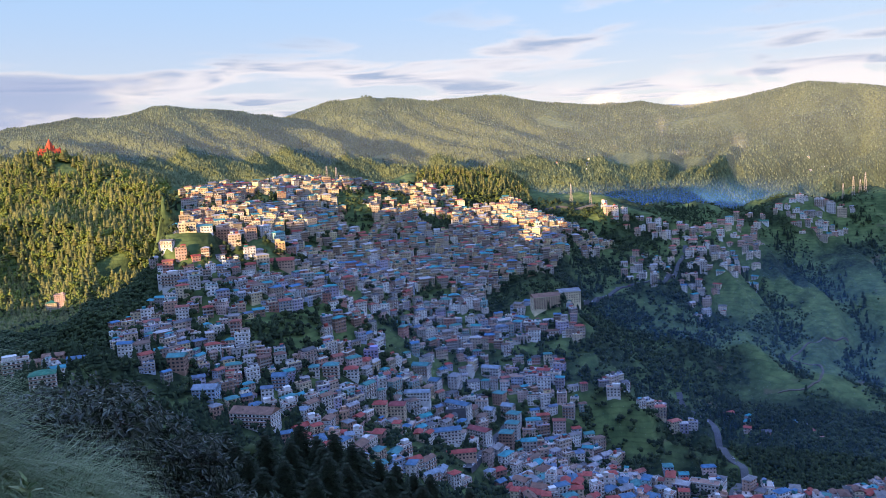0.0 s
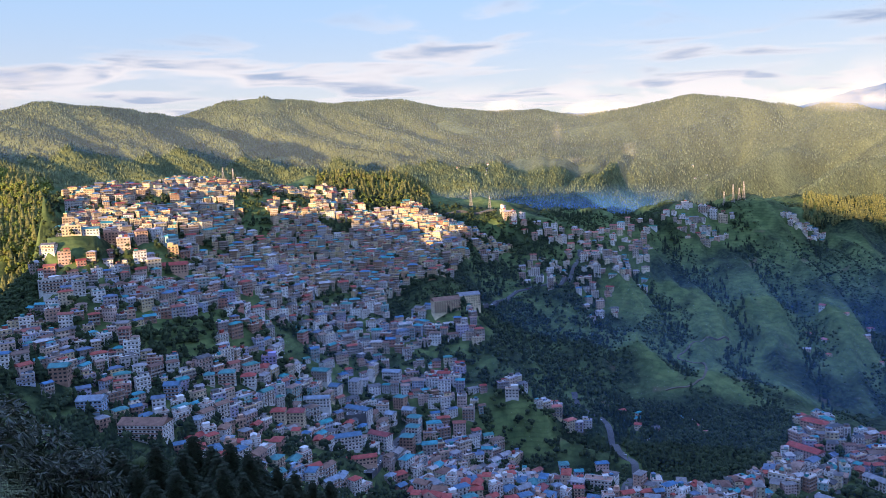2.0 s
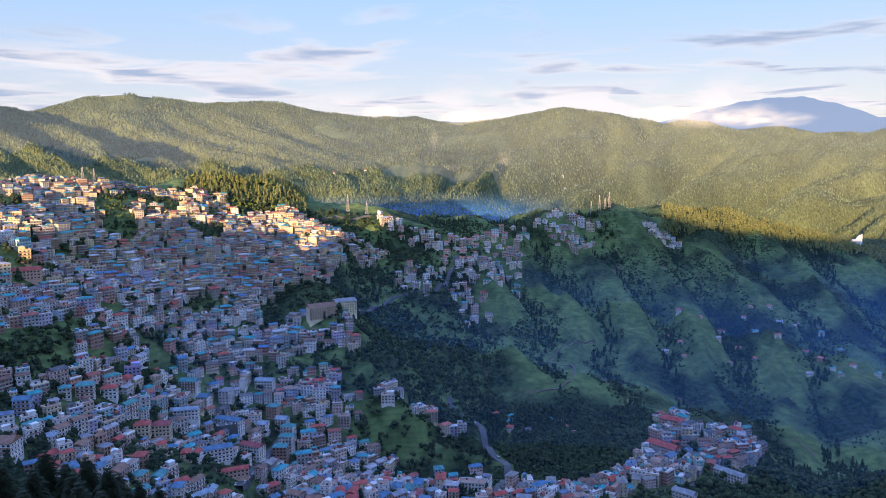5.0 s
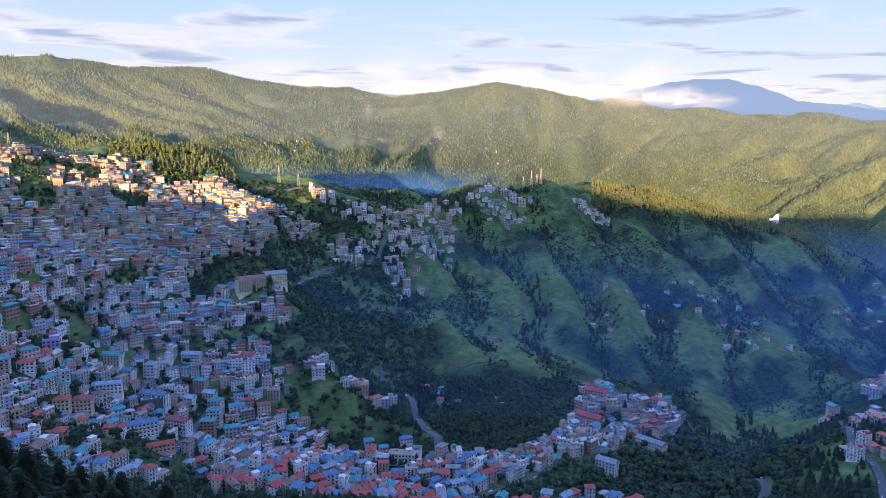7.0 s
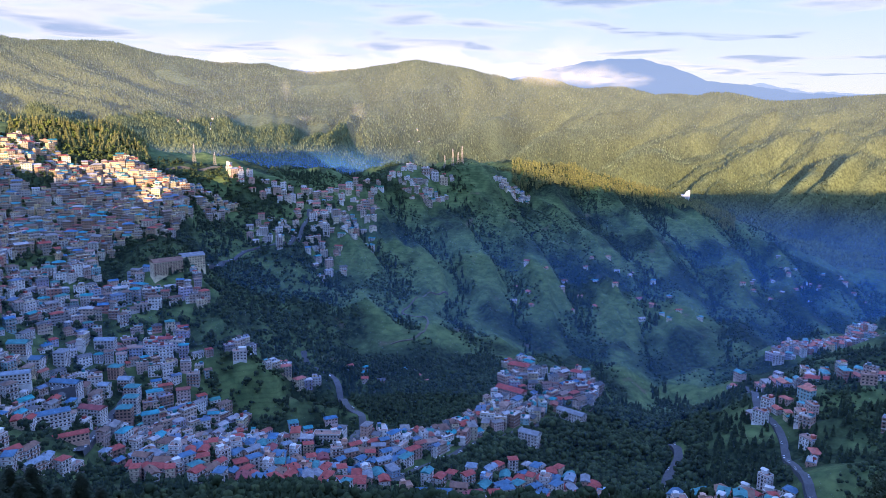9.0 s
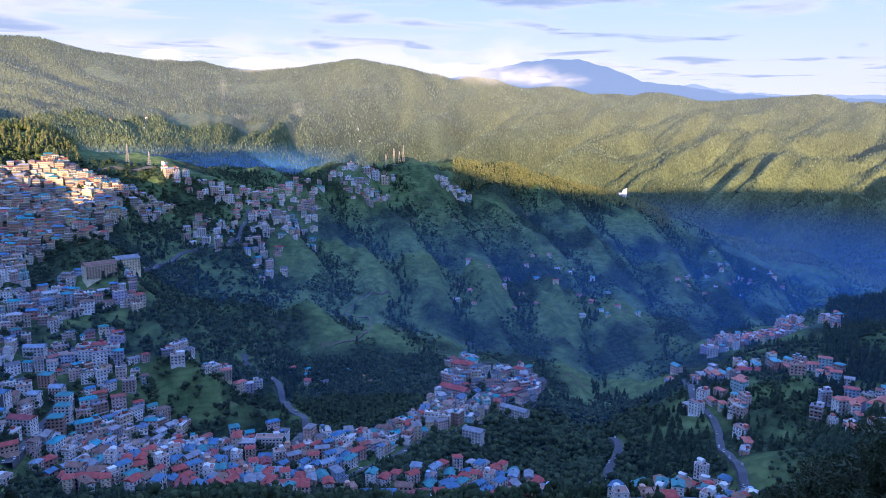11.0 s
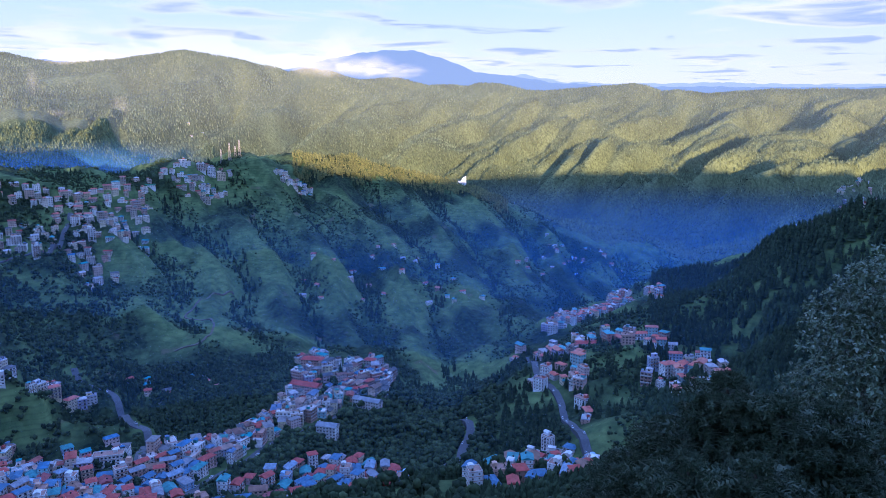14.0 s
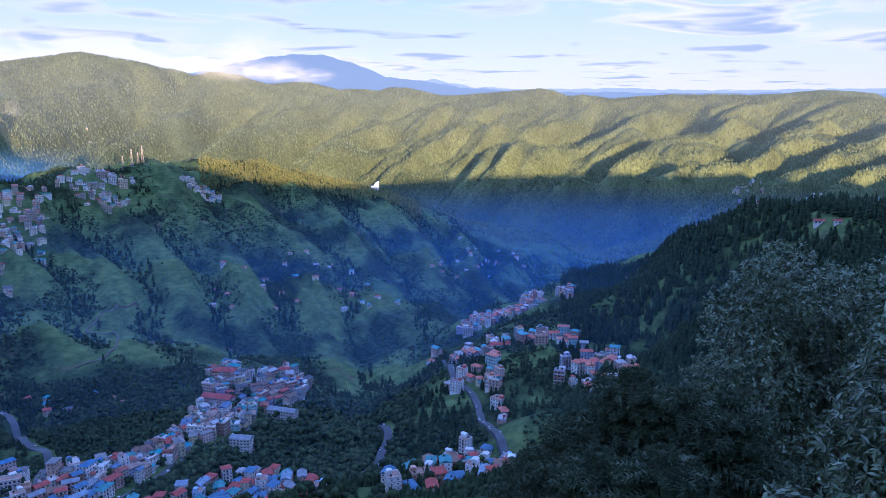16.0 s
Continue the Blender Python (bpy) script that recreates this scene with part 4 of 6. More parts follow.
HEROES = [
    # bearing, range, width, depth, storeys, turn from facing the viewpoint, wall, roof shape, roof colour
    (0.58, 661, 25, 10, 4, 8, "white", "gable", "blue"),
    (-1.99, 699, 22, 10, 4, -38, "white", "gable", "maroon"),
    (-0.44, 738, 27, 10, 4, -38, "white", "gable", "blue"),
    (2.67, 724, 25, 9, 3, -10, "white", "gable", "pale blue"),
    (1.22, 787, 10, 13, 5, -25, "white", "gable", "blue"),
    (-0.31, 809, 11, 14, 5, -25, "off-white", "hip", "grey"),
    (15.00, 594, 36, 15, 4, -32, "white", "gable", "rust-brown"),
    (-0.46, 630, 25, 8, 2, 6, "peach", "gable", "red"),
    (4.31, 675, 15, 12, 4, -12, "cream", "hip", "maroon"),
    (5.60, 667, 12, 11, 3, -12, "cream", "hip", "red"),
    (-4.08, 712, 13, 11, 5, -15, "brown", "hip", "teal"),
    (-4.56, 736, 13, 10, 5, -20, "off-white", "hip", "teal"),
    (-4.70, 756, 13, 10, 5, -25, "white", "hip", "teal"),
    (-4.30, 769, 12, 10, 4, -25, "off-white", "gable", "pale blue"),
    (-3.70, 787, 12, 10, 4, -30, "peach", "hip", "teal"),
    (-2.88, 759, 9, 11, 4, -25, "white", "gable", "pale blue"),
    (-7.53, 937, 34, 15, 5, 18, "pale yellow", "gable", "rust-brown"),
    (-9.24, 990, 30, 15, 5, 18, "pale yellow", "gable", "grey"),
    (-34.90, 692, 20, 10, 4, -25, "white", "gable", "grey"),
    (-38.10, 776, 32, 10, 3, -32, "off-white", "gable", "grey"),
    (-33.36, 820, 34, 13, 3, -32, "pale pink", "gable", "red"),
    (-33.92, 891, 26, 12, 3, -20, "peach", "hip", "red"),
    (-38.37, 922, 14, 10, 3, -20, "white", "hip", "red"),
    (-16.17, 708, 9, 9, 3, 10, "sky blue", "hip", "teal"),
    (27.14, 1290, 15, 14, 6, -10, "pale pink", "flat", "grey"),
    (27.68, 1290, 15, 14, 5, -10, "cream", "hip", "green"),
    (-15.55, 1193, 9, 10, 6, 10, "white", "flat", "grey"),
    (-19.04, 1300, 11, 10, 6, 5, "off-white", "flat", "grey"),
    (-22.37, 1327, 13, 11, 5, -15, "white", "hip", "teal"),
    (-26.58, 1609, 17, 14, 5, 0, "white", "flat", "grey"),
    (-27.26, 1614, 16, 14, 6, 0, "white", "flat", "grey"),
    (-27.93, 1607, 17, 14, 5, 0, "cream", "flat", "grey"),
    (-23.03, 1534, 20, 8, 1, -15, "white", "gable", "green"),
    (15.25, 896, 15, 10, 4, -18, "cream", "flat", "grey"),
    (14.15, 880, 12, 10, 4, 12, "peach", "hip", "rust-brown"),
    (16.12, 883, 17, 10, 4, -8, "peach", "flat", "grey"),
    (12.12, 875, 11, 10, 5, 0, "yellow", "flat", "grey"),
    (20.13, 829, 20, 10, 3, -5, "white", "flat", "grey"),
    (19.94, 809, 18, 10, 4, -5, "off-white", "flat", "grey"),
    (17.38, 868, 18, 8, 2, -5, "white", "gable", "teal"),
    (18.03, 912, 34, 9, 1, -10, "cream", "gable", "teal"),
    (17.64, 891, 16, 9, 3, -5, "off-white", "gable", "rust-brown"),
    (12.16, 858, 28, 12, 3, -10, "peach", "gable", "red"),
    (18.48, 867, 18, 9, 3, -5, "cream", "flat", "grey"),
    (6.00, 755, 14, 10, 4, -5, "violet", "flat", "grey"),
    (18.30, 634, 20, 12, 3, -25, "sky blue", "gable", "pale blue"),
    (20.07, 662, 14, 11, 4, -20, "brown", "gable", "teal"),
    (12.97, 656, 12, 10, 4, -15, "sky blue", "gable", "blue"),
    (10.38, 682, 9, 9, 3, -5, "off-white", "hip", "teal"),
    (9.11, 687, 14, 10, 4, -10, "off-white", "hip", "teal"),
    (7.60, 698, 13, 10, 3, -10, "white", "hip", "red"),
    (2.23, 803, 18, 11, 4, -25, "white", "gable", "teal"),
    (-3.15, 835, 20, 10, 4, -20, "off-white", "gable", "pale blue"),
    (-77.38, 829, 10, 6, 1, 10, "off-white", "gable", "red"),
    (-78.48, 819, 7, 6, 1, 10, "off-white", "gable", "red"),
    (-55.30, 855, 26, 9, 1, 15, "off-white", "gable", "red"),
    (-58.38, 825, 14, 10, 3, 5, "peach", "flat", "grey"),
    (-52.66, 1068, 14, 9, 4, 0, "white", "flat", "grey"),
    (-18.80, 646, 24, 10, 3, -10, "off-white", "flat", "grey"),
    (30.20, 682, 19, 12, 5, 0, "white", "flat", "grey"),
    (31.02, 696, 13, 11, 5, 0, "cream", "flat", "grey"),
    (28.74, 636, 18, 12, 4, -5, "off-white", "hip", "green"),
    (29.26, 722, 14, 9, 2, -10, "peach", "gable", "rust-brown"),
    (27.95, 703, 16, 9, 2, -10, "brown", "gable", "rust-brown"),
    (30.49, 733, 14, 10, 3, 0, "peach", "gable", "red"),
    (26.58, 696, 14, 8, 1, -15, "sky blue", "gable", "blue"),
    (-12.36, 794, 14, 9, 3, 0, "off-white", "flat", "grey"),
    (-8.96, 775, 12, 9, 4, -10, "grey", "flat", "grey"),
    (-20.52, 554, 24, 14, 2, -5, "pale pink", "hip", "red"),
    (-27.25, 556, 28, 14, 1, -5, "grey", "gable", "blue"),
    (-29.31, 577, 14, 9, 2, -5, "peach", "gable", "rust-brown"),
]
hero_rng = random.Random(5)
for az, r, w, d, floors, turn, wall_name, roof, roof_name in HEROES:
    p = at(az, r)
    for q in (-0.35, 0.0, 0.35):
        a = radians(az + turn)
        TAKEN.setdefault((math.floor((p.x + q * w * math.cos(a)) / 16), math.floor((p.y + q * w * math.sin(a)) / 16)), []).append((p.x + q * w * math.cos(a), p.y + q * w * math.sin(a), max(d, w * 0.5) + (10 if w >= 30 else 4)))
        front = (p.x + q * w * math.cos(a) + math.sin(a) * (d / 2 + 8), p.y + q * w * math.sin(a) - math.cos(a) * (d / 2 + 8))
        TAKEN.setdefault((math.floor(front[0] / 16), math.floor(front[1] / 16)), []).append((*front, 13 if w >= 30 else 4))
    hill_house("apartment_house", w, d, floors, roof, wall_name, roof_name, hero_rng, pose(p.x, p.y, footing(p.x, p.y, radians(az + turn), d) + 0.3, 0, 0, az + turn), True, floors > 3 and hero_rng.random() < 0.4)

# cars stand in this yard, so no house does
CAR_YARD = at(0.6, 738)
TAKEN.setdefault((math.floor(CAR_YARD.x / 16), math.floor(CAR_YARD.y / 16)), []).append((CAR_YARD.x, CAR_YARD.y, 34))

# roads as (width, line of bearing and range)
ROADS = {
    "stream_road": (7, [(-17.11, 891), (-17.61, 855), (-19.47, 839), (-20.36, 744), (-21.55, 722), (-21.30, 684), (-20.61, 634)]),
    "valley_road": (8, [(-45.71, 755), (-46.31, 710), (-45.65, 659), (-45.00, 584), (-43.63, 562)]),
    "village_road": (7, [(-50.70, 1002), (-51.46, 790), (-52.33, 757), (-53.42, 712), (-54.01, 663), (-55.45, 591), (-56.11, 580)]),
    "hotel_road": (7, [(-10.24, 1033), (-12.16, 1155), (-14.15, 1201), (-16.16, 1221), (-17.21, 1302), (-17.85, 1370)]),
    "dirt_track": (3.2, [(-23.85, 963), (-26.04, 982), (-26.70, 1081), (-24.76, 1104), (-26.51, 1153), (-28.25, 1202)]),
    "market_road": (7, [(-23.64, 571), (-26.37, 612), (-29.55, 655), (-31.81, 687), (-35.86, 747), (-37.86, 811)]),
    "town_road": (8, [(-0.79, 609), (-2.65, 695), (-3.82, 743), (-4.34, 773), (-3.32, 802), (-1.55, 802)]),
    "ridge_road": (6, [(-3.63, 1362), (-6.63, 1373), (-9.61, 1402), (-11.74, 1428)]),
}
ROAD_LINES = {}
for name, (width, line) in ROADS.items():
    pts = [at(az, r) for az, r in line]
    smooth_line = []
    for i in range(len(pts) - 1):
        p0, p1, p2, p3 = pts[max(i - 1, 0)], pts[i], pts[i + 1], pts[min(i + 2, len(pts) - 1)]
        steps = max(4, int((p2 - p1).length / 6))
        for k in range(steps):
            u = k / steps
            smooth_line.append(0.5 * (2 * p1 + (p2 - p0) * u + (2 * p0 - 5 * p1 + 4 * p2 - p3) * u * u + (3 * p1 - p0 - 3 * p2 + p3) * u ** 3))
    ROAD_LINES[name] = smooth_line + [pts[-1]]
    for p in smooth_line:
        TAKEN.setdefault((math.floor(p.x / 16), math.floor(p.y / 16)), []).append((p.x, p.y, width + 1))

house_spots, house_rng = scatter_houses()
# the houses nearest the viewpoint are things of their own, copied from forty built once
THING_KINDS = []
thing_rng = random.Random(21)
near_spots = sorted((s for s in house_spots if s[2] in ("main_town", "bazaar_edge", "lower_town", "lower_edge", "row_houses", "pair_houses", "bottom_village", "road_village")), key=lambda s: math.hypot(s[0], s[1]))[:320]
near_set = set(near_spots)
for i, (x, y, name) in enumerate(near_spots):
    turn = facing(x, y, thing_rng)
    m = pose(x, y, footing(x, y, turn, 8) + thing_rng.uniform(0, 0.8), 0, 0, math.degrees(turn))
    if i < 40:
        THING_KINDS.append(hill_house("hill_house", thing_rng.uniform(8, 14), thing_rng.uniform(6.5, 9), thing_rng.choice((2, 3, 3, 3, 4)), thing_rng.choice(("flat", "hip", "hip", "gable", "gable")), thing_rng.choice(("white", "off-white", "cream", "pale pink", "peach", "white", "sky blue", "brown", "off-white", "white", "off-white")), thing_rng.choice(("red", "teal", "blue", "grey", "maroon", "rust-brown", "pale blue", "red", "red", "grey")), thing_rng, m, False, thing_rng.random() < 0.5))
    else:
        copy_thing(THING_KINDS[thing_rng.randrange(40)], m)

SLOT = {"wall": 0, "floor_slab": 1, "window": 2, "roof": 3, "water_tank": 4}
FAR_MATS = [wall_paint_far, slab_paint, window_glass, roof_metal_far, tank_plastic]
by_district = {}
for x, y, name in house_spots:
    if (x, y, name) in near_set:
        continue
    # the upper streets: weathered ochre and brick, warm low sun put into the colour
    if name in ("main_town", "hotel_slope") and math.hypot(x, y) > 985:
        name = "upper_town"
    by_district.setdefault(name, []).append((x, y))
for name, spots in by_district.items():
    vs, qs, ts, sq, st, n = [], [], [], [], [], 0
    for x, y in spots:
        kind = house_rng.choice(SMALL_KINDS if name in SMALL_PLACES else HOUSE_KINDS)
        turn, s = facing(x, y, house_rng), house_rng.uniform(0.85, 1.15) * (0.9 if name in ("crest_apartments", "crest_hamlet", "apartment_terrace", "stadium_row") else 1.0)
        z = footing(x, y, turn, 7) + house_rng.uniform(0, 1.0)
        c, si = math.cos(turn) * s, math.sin(turn) * s
        for part_name, solid in kind.items():
            if not solid.v:
                continue
            v, faces = solid.arrays()
            vs.append(np.stack([x + c * v[:, 0] - si * v[:, 1], y + si * v[:, 0] + c * v[:, 1], z + v[:, 2] * s], -1))
            for f in faces:
                (qs if f.shape[1] == 4 else ts).append(f + n)
                (sq if f.shape[1] == 4 else st).append(np.full(len(f), SLOT[part_name]))
            n += len(v)
    ob = mesh_object("crowded_houses", np.vstack(vs), [np.vstack(qs), np.vstack(ts)], [{"upper_town": wall_old_sunlit_far, "ridge_town": wall_light_far, "spur_village": wall_light_far, "crest_apartments": wall_light_far, "crest_hamlet": wall_light_far, "apartment_terrace": wall_light_far, "far_town": wall_light_far, "terrace_farms": wall_light_far, "terrace_farms_east": wall_light_far}.get(name, wall_paint_far), FAR_MATS[1], FAR_MATS[2], roof_red_far if name in ("road_village", "slope_village", "upper_row", "stadium_row", "terrace_farms", "terrace_farms_east", "bottom_village", "stream_hamlet", "row_houses", "ridge_town") else roof_metal_far, tank_plastic], [np.concatenate(sq), np.concatenate(st)])
    tagged(ob, "crowded multi-storey concrete hill houses with painted roofs", "houses", kind="stuff")


# ---- roads and cars ----
for name, line in ROAD_LINES.items():
    half, v, q = ROADS[name][0] / 2, [], []
    for i, p in enumerate(line):
        way = (line[min(i + 1, len(line) - 1)] - line[max(i - 1, 0)])
        side = Vector((-way.y, way.x, 0)).normalized()
        level = max(float(ground_z(p.x + side.x * o, p.y + side.y * o)) for o in (-half * 0.8, 0, half * 0.8)) + 0.35
        for o in (-half, half):
            v.append((p.x + side.x * o, p.y + side.y * o, level))
        for o in (-half, half):
            v.append((p.x + side.x * o * 1.1, p.y + side.y * o * 1.1, level - 5))
    for i in range(len(line) - 1):
        a, b = 4 * i, 4 * i + 4
        q += [(a, b, b + 1, a + 1), (a + 2, b + 2, b, a), (a + 1, b + 1, b + 3, a + 3)]
    ob = mesh_object("road", np.array(v), [np.array(q)], [asphalt if name != "dirt_track" else material("dirt_track", [(0.13, 0.11, 0.08)], 0.95)])
    tagged(ob, "narrow grey road cut along the steep hillside", "road", kind="structure")
    ROAD_LINES[name] = [(line[i], v[4 * i][2], line[min(i + 1, len(line) - 1)] - line[max(i - 1, 0)]) for i in range(len(line))]

car_kinds = []
for paint, colour in (("white", (0.75, 0.75, 0.75)), ("silver", (0.45, 0.46, 0.48)), ("dark red", (0.25, 0.03, 0.03)), ("dark grey", (0.07, 0.07, 0.08))):
    coat = material(paint.replace(" ", "_") + "_car_paint", [colour], 0.3, grain=0.03, blotch=0.05, spec=0.5)
    car_kinds.append((paint, coat))
car_models = {}


def parked_car(k, m):
    if k in car_models:
        return copy_thing(car_models[k], m)
    paint, coat = car_kinds[k]
    root = new("parked_car")
    body, cabin = Solid(), Solid()
    body.box(-2.0, 2.0, -0.82, 0.82, 0.28, 0.82, True)
    n = len(cabin.v)
    cabin.v += [(-1.4, -0.76, 0.82), (0.9, -0.76, 0.82), (0.9, 0.76, 0.82), (-1.4, 0.76, 0.82), (-1.0, -0.62, 1.45), (0.3, -0.62, 1.45), (0.3, 0.62, 1.45), (-1.0, 0.62, 1.45)]
    cabin.q += [(0, 1, 5, 4), (1, 2, 6, 5), (2, 3, 7, 6), (3, 0, 4, 7), (4, 5, 6, 7)]
    part("body", body, [coat], root)
    part("cabin", cabin, [window_glass], root, "dark glazed cabin")
    for wx in (-1.3, 1.3):
        for wy in (-0.8, 0.8):
            wheel = Solid()
            wheel.box(wx - 0.3, wx + 0.3, wy - 0.1, wy + 0.1, 0.0, 0.6, True)
            part("wheel", wheel, [tank_plastic], root)
    roof = Solid()
    roof.box(-1.0, 0.3, -0.6, 0.6, 1.45, 1.5)
    part("roof", roof, [coat], root)
    root.matrix_world = m
    car_models[k] = root
    return tagged(root, paint + " small car parked on the hill road", "car", "cars on the roads")


car_rng = random.Random(9)
for name, step in (("town_road", 2), ("stream_road", 9), ("village_road", 4), ("market_road", 3), ("hotel_road", 4), ("valley_road", 12)):
    for i in range(1, len(ROAD_LINES[name]) - 1, step):
        p, level, way = ROAD_LINES[name][i]
        side = Vector((-way.y, way.x, 0)).normalized() * (ROADS[name][0] / 2 - 1.4) * car_rng.choice((-1, 1))
        parked_car(car_rng.choice((0, 0, 0, 1, 1, 2, 3)), pose(p.x + side.x, p.y + side.y, level + 0.01, 0, 0, math.degrees(math.atan2(way.y, way.x)) + car_rng.uniform(-4, 4)))
yard = Solid()
yard.box(-21, 21, -13, 13, -14, 0)
yard_z = CAR_YARD.z + 3.0
car_yard = yard.ob("car_park", [asphalt])
car_yard.matrix_world = pose(CAR_YARD.x, CAR_YARD.y, yard_z, 0, 0, 3)
tagged(car_yard, "raised concrete car park deck between white apartment houses", "car park", kind="structure")
for i in range(30):
    a, b = -19 + (i % 10) * 4.1, (-10, -2, 8)[i // 10]
    if car_rng.random() < 0.85:
        p = pose(CAR_YARD.x, CAR_YARD.y, yard_z + 0.01, 0, 0, 3) @ Vector((a, b, 0))
        parked_car(car_rng.choice((0, 0, 0, 1, 1, 3)), pose(p.x, p.y, p.z, 0, 0, 93 + car_rng.uniform(-5, 5)))

# ---- landmarks ----
orange_paint = material("vermilion_paint", [(0.50, 0.09, 0.045)], 0.7, grain=0.15, blotch=0.25, blotch_size=5)
yellow_paint = material("yellow_paint", [(0.70, 0.46, 0.04)], 0.6, grain=0.1)


def hill_temple():
    p = at(26.7, 1650)
    root = new("hill_temple")
    hall, tower, dome = Solid(), Solid(), Solid()
    hall.box(-17, 17, -7, 7, -6, 4.5)
    hall.box(-12, 12, -5, 5, 4.5, 7.5)
    part("hall", hall, [orange_paint], root)
    for x in (-13, -5, 5, 13):
        small = Solid()
        small.drum(x, -3, 4.5 if abs(x) > 12 else 7.5, 1.5, 3.2, 10)
        small.drum(x, -3, 8.2 if abs(x) > 12 else 11.2, 0.5, 1.2, 8)
        part("turret", small, [orange_paint], root)
    z = 7.5
    for k, (r, h) in enumerate(((5.2, 3.0), (4.3, 3.0), (3.6, 2.6), (2.6, 2.0), (1.5, 1.6), (0.6, 2.4))):
        tower.drum(0, 0, z, r, h, 12)
        z += h
    part("spire", tower, [orange_paint], root, "tiered vermilion spire")
    for f in range(9):
        door = Solid()
        door.box(-15.5 + f * 3.7, -14 + f * 3.7, -7.05, -6.8, 0.4, 3.2)
        part("archway", door, [window_glass], root, "dark archway")
    root.matrix_world = pose(p.x, p.y, p.z + 5, 0, 0, 25 + 8) @ Matrix.Scale(1.3, 4)
    tagged(root, "vermilion hilltop temple with a tiered spire among trees", "temple")


def white_monument():
    p = at(-45.6, 2066)
    root = new("hilltop_shrine")
    hall, tower = Solid(), Solid()
    hall.box(-15, -9, -5, 5, -8, 9)
    hall.box(-9, -1, -6, 6, -8, 14)
    tower.box(-1, 13, -6.2, 6.2, -8, 15)
    # the raised east end under one steep slanting roof
    k = len(tower.v)
    tower.v += [(-1, -6.2, 15), (13, -6.2, 15), (13, 6.2, 15), (-1, 6.2, 15), (4, -5, 23), (12.4, -5, 27), (12.4, 5, 27), (4, 5, 23)]
    tower.q += [(k, k + 1, k + 5, k + 4), (k + 1, k + 2, k + 6, k + 5), (k + 2, k + 3, k + 7, k + 6), (k + 3, k, k + 4, k + 7), (k + 4, k + 5, k + 6, k + 7)]
    part("hall", hall, [PAINT["white"]], root)
    part("tower", tower, [PAINT["white"]], root)
    for k in range(4):
        w = Solid()
        w.box(-8 + k * 2.0, -7.0 + k * 2.0, -6.05, -5.8, 5, 8)
        part("window", w, [window_glass], root)
    root.matrix_world = pose(p.x, p.y, p.z + 3, 0, 0, -45.6)
    tagged(root, "large white shrine with a slanting raised end on the ridge", "shrine")


def mast(az, r, h, sink=0.0):
    """A lattice mast: four legs drawn in to the top, rings and diagonals."""
    p = at(az, r)
    root = new("radio_mast")
    legs = Solid()
    n = int(h / 3)
    corner = [(-1, -1), (1, -1), (1, 1), (-1, 1)]

    def bar(a, b, t):
        a, b = Vector(a), Vector(b)
        u = (b - a).orthogonal().normalized() * t
        w = (b - a).cross(u).normalized() * t
        k = len(legs.v)
        for e in (a, b):
            legs.v += [tuple(e + u), tuple(e + w), tuple(e - u), tuple(e - w)]
        legs.q += [(k + i, k + (i + 1) % 4, k + 4 + (i + 1) % 4, k + 4 + i) for i in range(4)]

    def half(z):
        return 2.0 * (1 - z / h) + 0.45

    for k in range(n):
        z0, z1 = h * k / n, h * (k + 1) / n
        a0, a1 = half(z0), half(z1)
        for i, (cx, cy) in enumerate(corner):
            ex, ey = corner[(i + 1) % 4]
            bar((cx * a0, cy * a0, z0), (cx * a1, cy * a1, z1), 0.22)
            bar((cx * a0, cy * a0, z0), (ex * a1, ey * a1, z1), 0.12)
            bar((cx * a1, cy * a1, z1), (ex * a1, ey * a1, z1), 0.12)
    part("lattice", legs, [rust_steel], root)
    for z in (h * 0.8, h * 0.9):
        dish = Solid()
        dish.drum(0, -0.9, z, 1.1, 0.5, 8)
        part("antenna", dish, [PAINT["off-white"]], root, "pale antenna drum")
    root.matrix_world = pose(p.x, p.y, p.z - sink, 0, 0, az + 20)
    tagged(root, "weathered grey steel lattice radio mast on the ridge", "mast", "masts on the ridges")


hill_temple()
white_monument()
for az, r, h in ((8.3, 1348, 34), (7.6, 1355, 32), (-9.8, 1461, 34), (-11.2, 1441, 26), (-28.0, 1655, 34), (-28.6, 1660, 38), (-29.0, 1664, 26), (-29.3, 1668, 38)):
    mast(az, r, h)


def grandstand():
    p = at(-59.0, 1330)
    root = new("grandstand")
    white = PAINT["white"]
    for k in range(7):
        s = Solid()
        s.box(-40 + k * 8, -34 + k * 8, -5, 5, -8, 3 + k * 1.6)
        s.hip(-40.5 + k * 8, -33.5 + k * 8, -6, 6, 3 + k * 1.6, 1.5)
        part("stand", s, [white], root)
    ramp = Solid()
    n = len(ramp.v)
    ramp.v += [(12, -3, 22), (17, -3, 22), (34, -3, 0), (29, -3, 0), (12, 3, 23), (17, 3, 23), (34, 3, 1), (29, 3, 1)]
    ramp.q += [(0, 3, 2, 1), (4, 5, 6, 7), (0, 1, 5, 4), (1, 2, 6, 5), (2, 3, 7, 6), (3, 0, 4, 7)]
    part("slanted_roof", ramp, [white], root, "long slanting white roof")
    root.matrix_world = pose(p.x, p.y, p.z + 2, 0, 0, -59 - 20)
    tagged(root, "white stepped grandstand with a slanting roof on the spur", "grandstand")


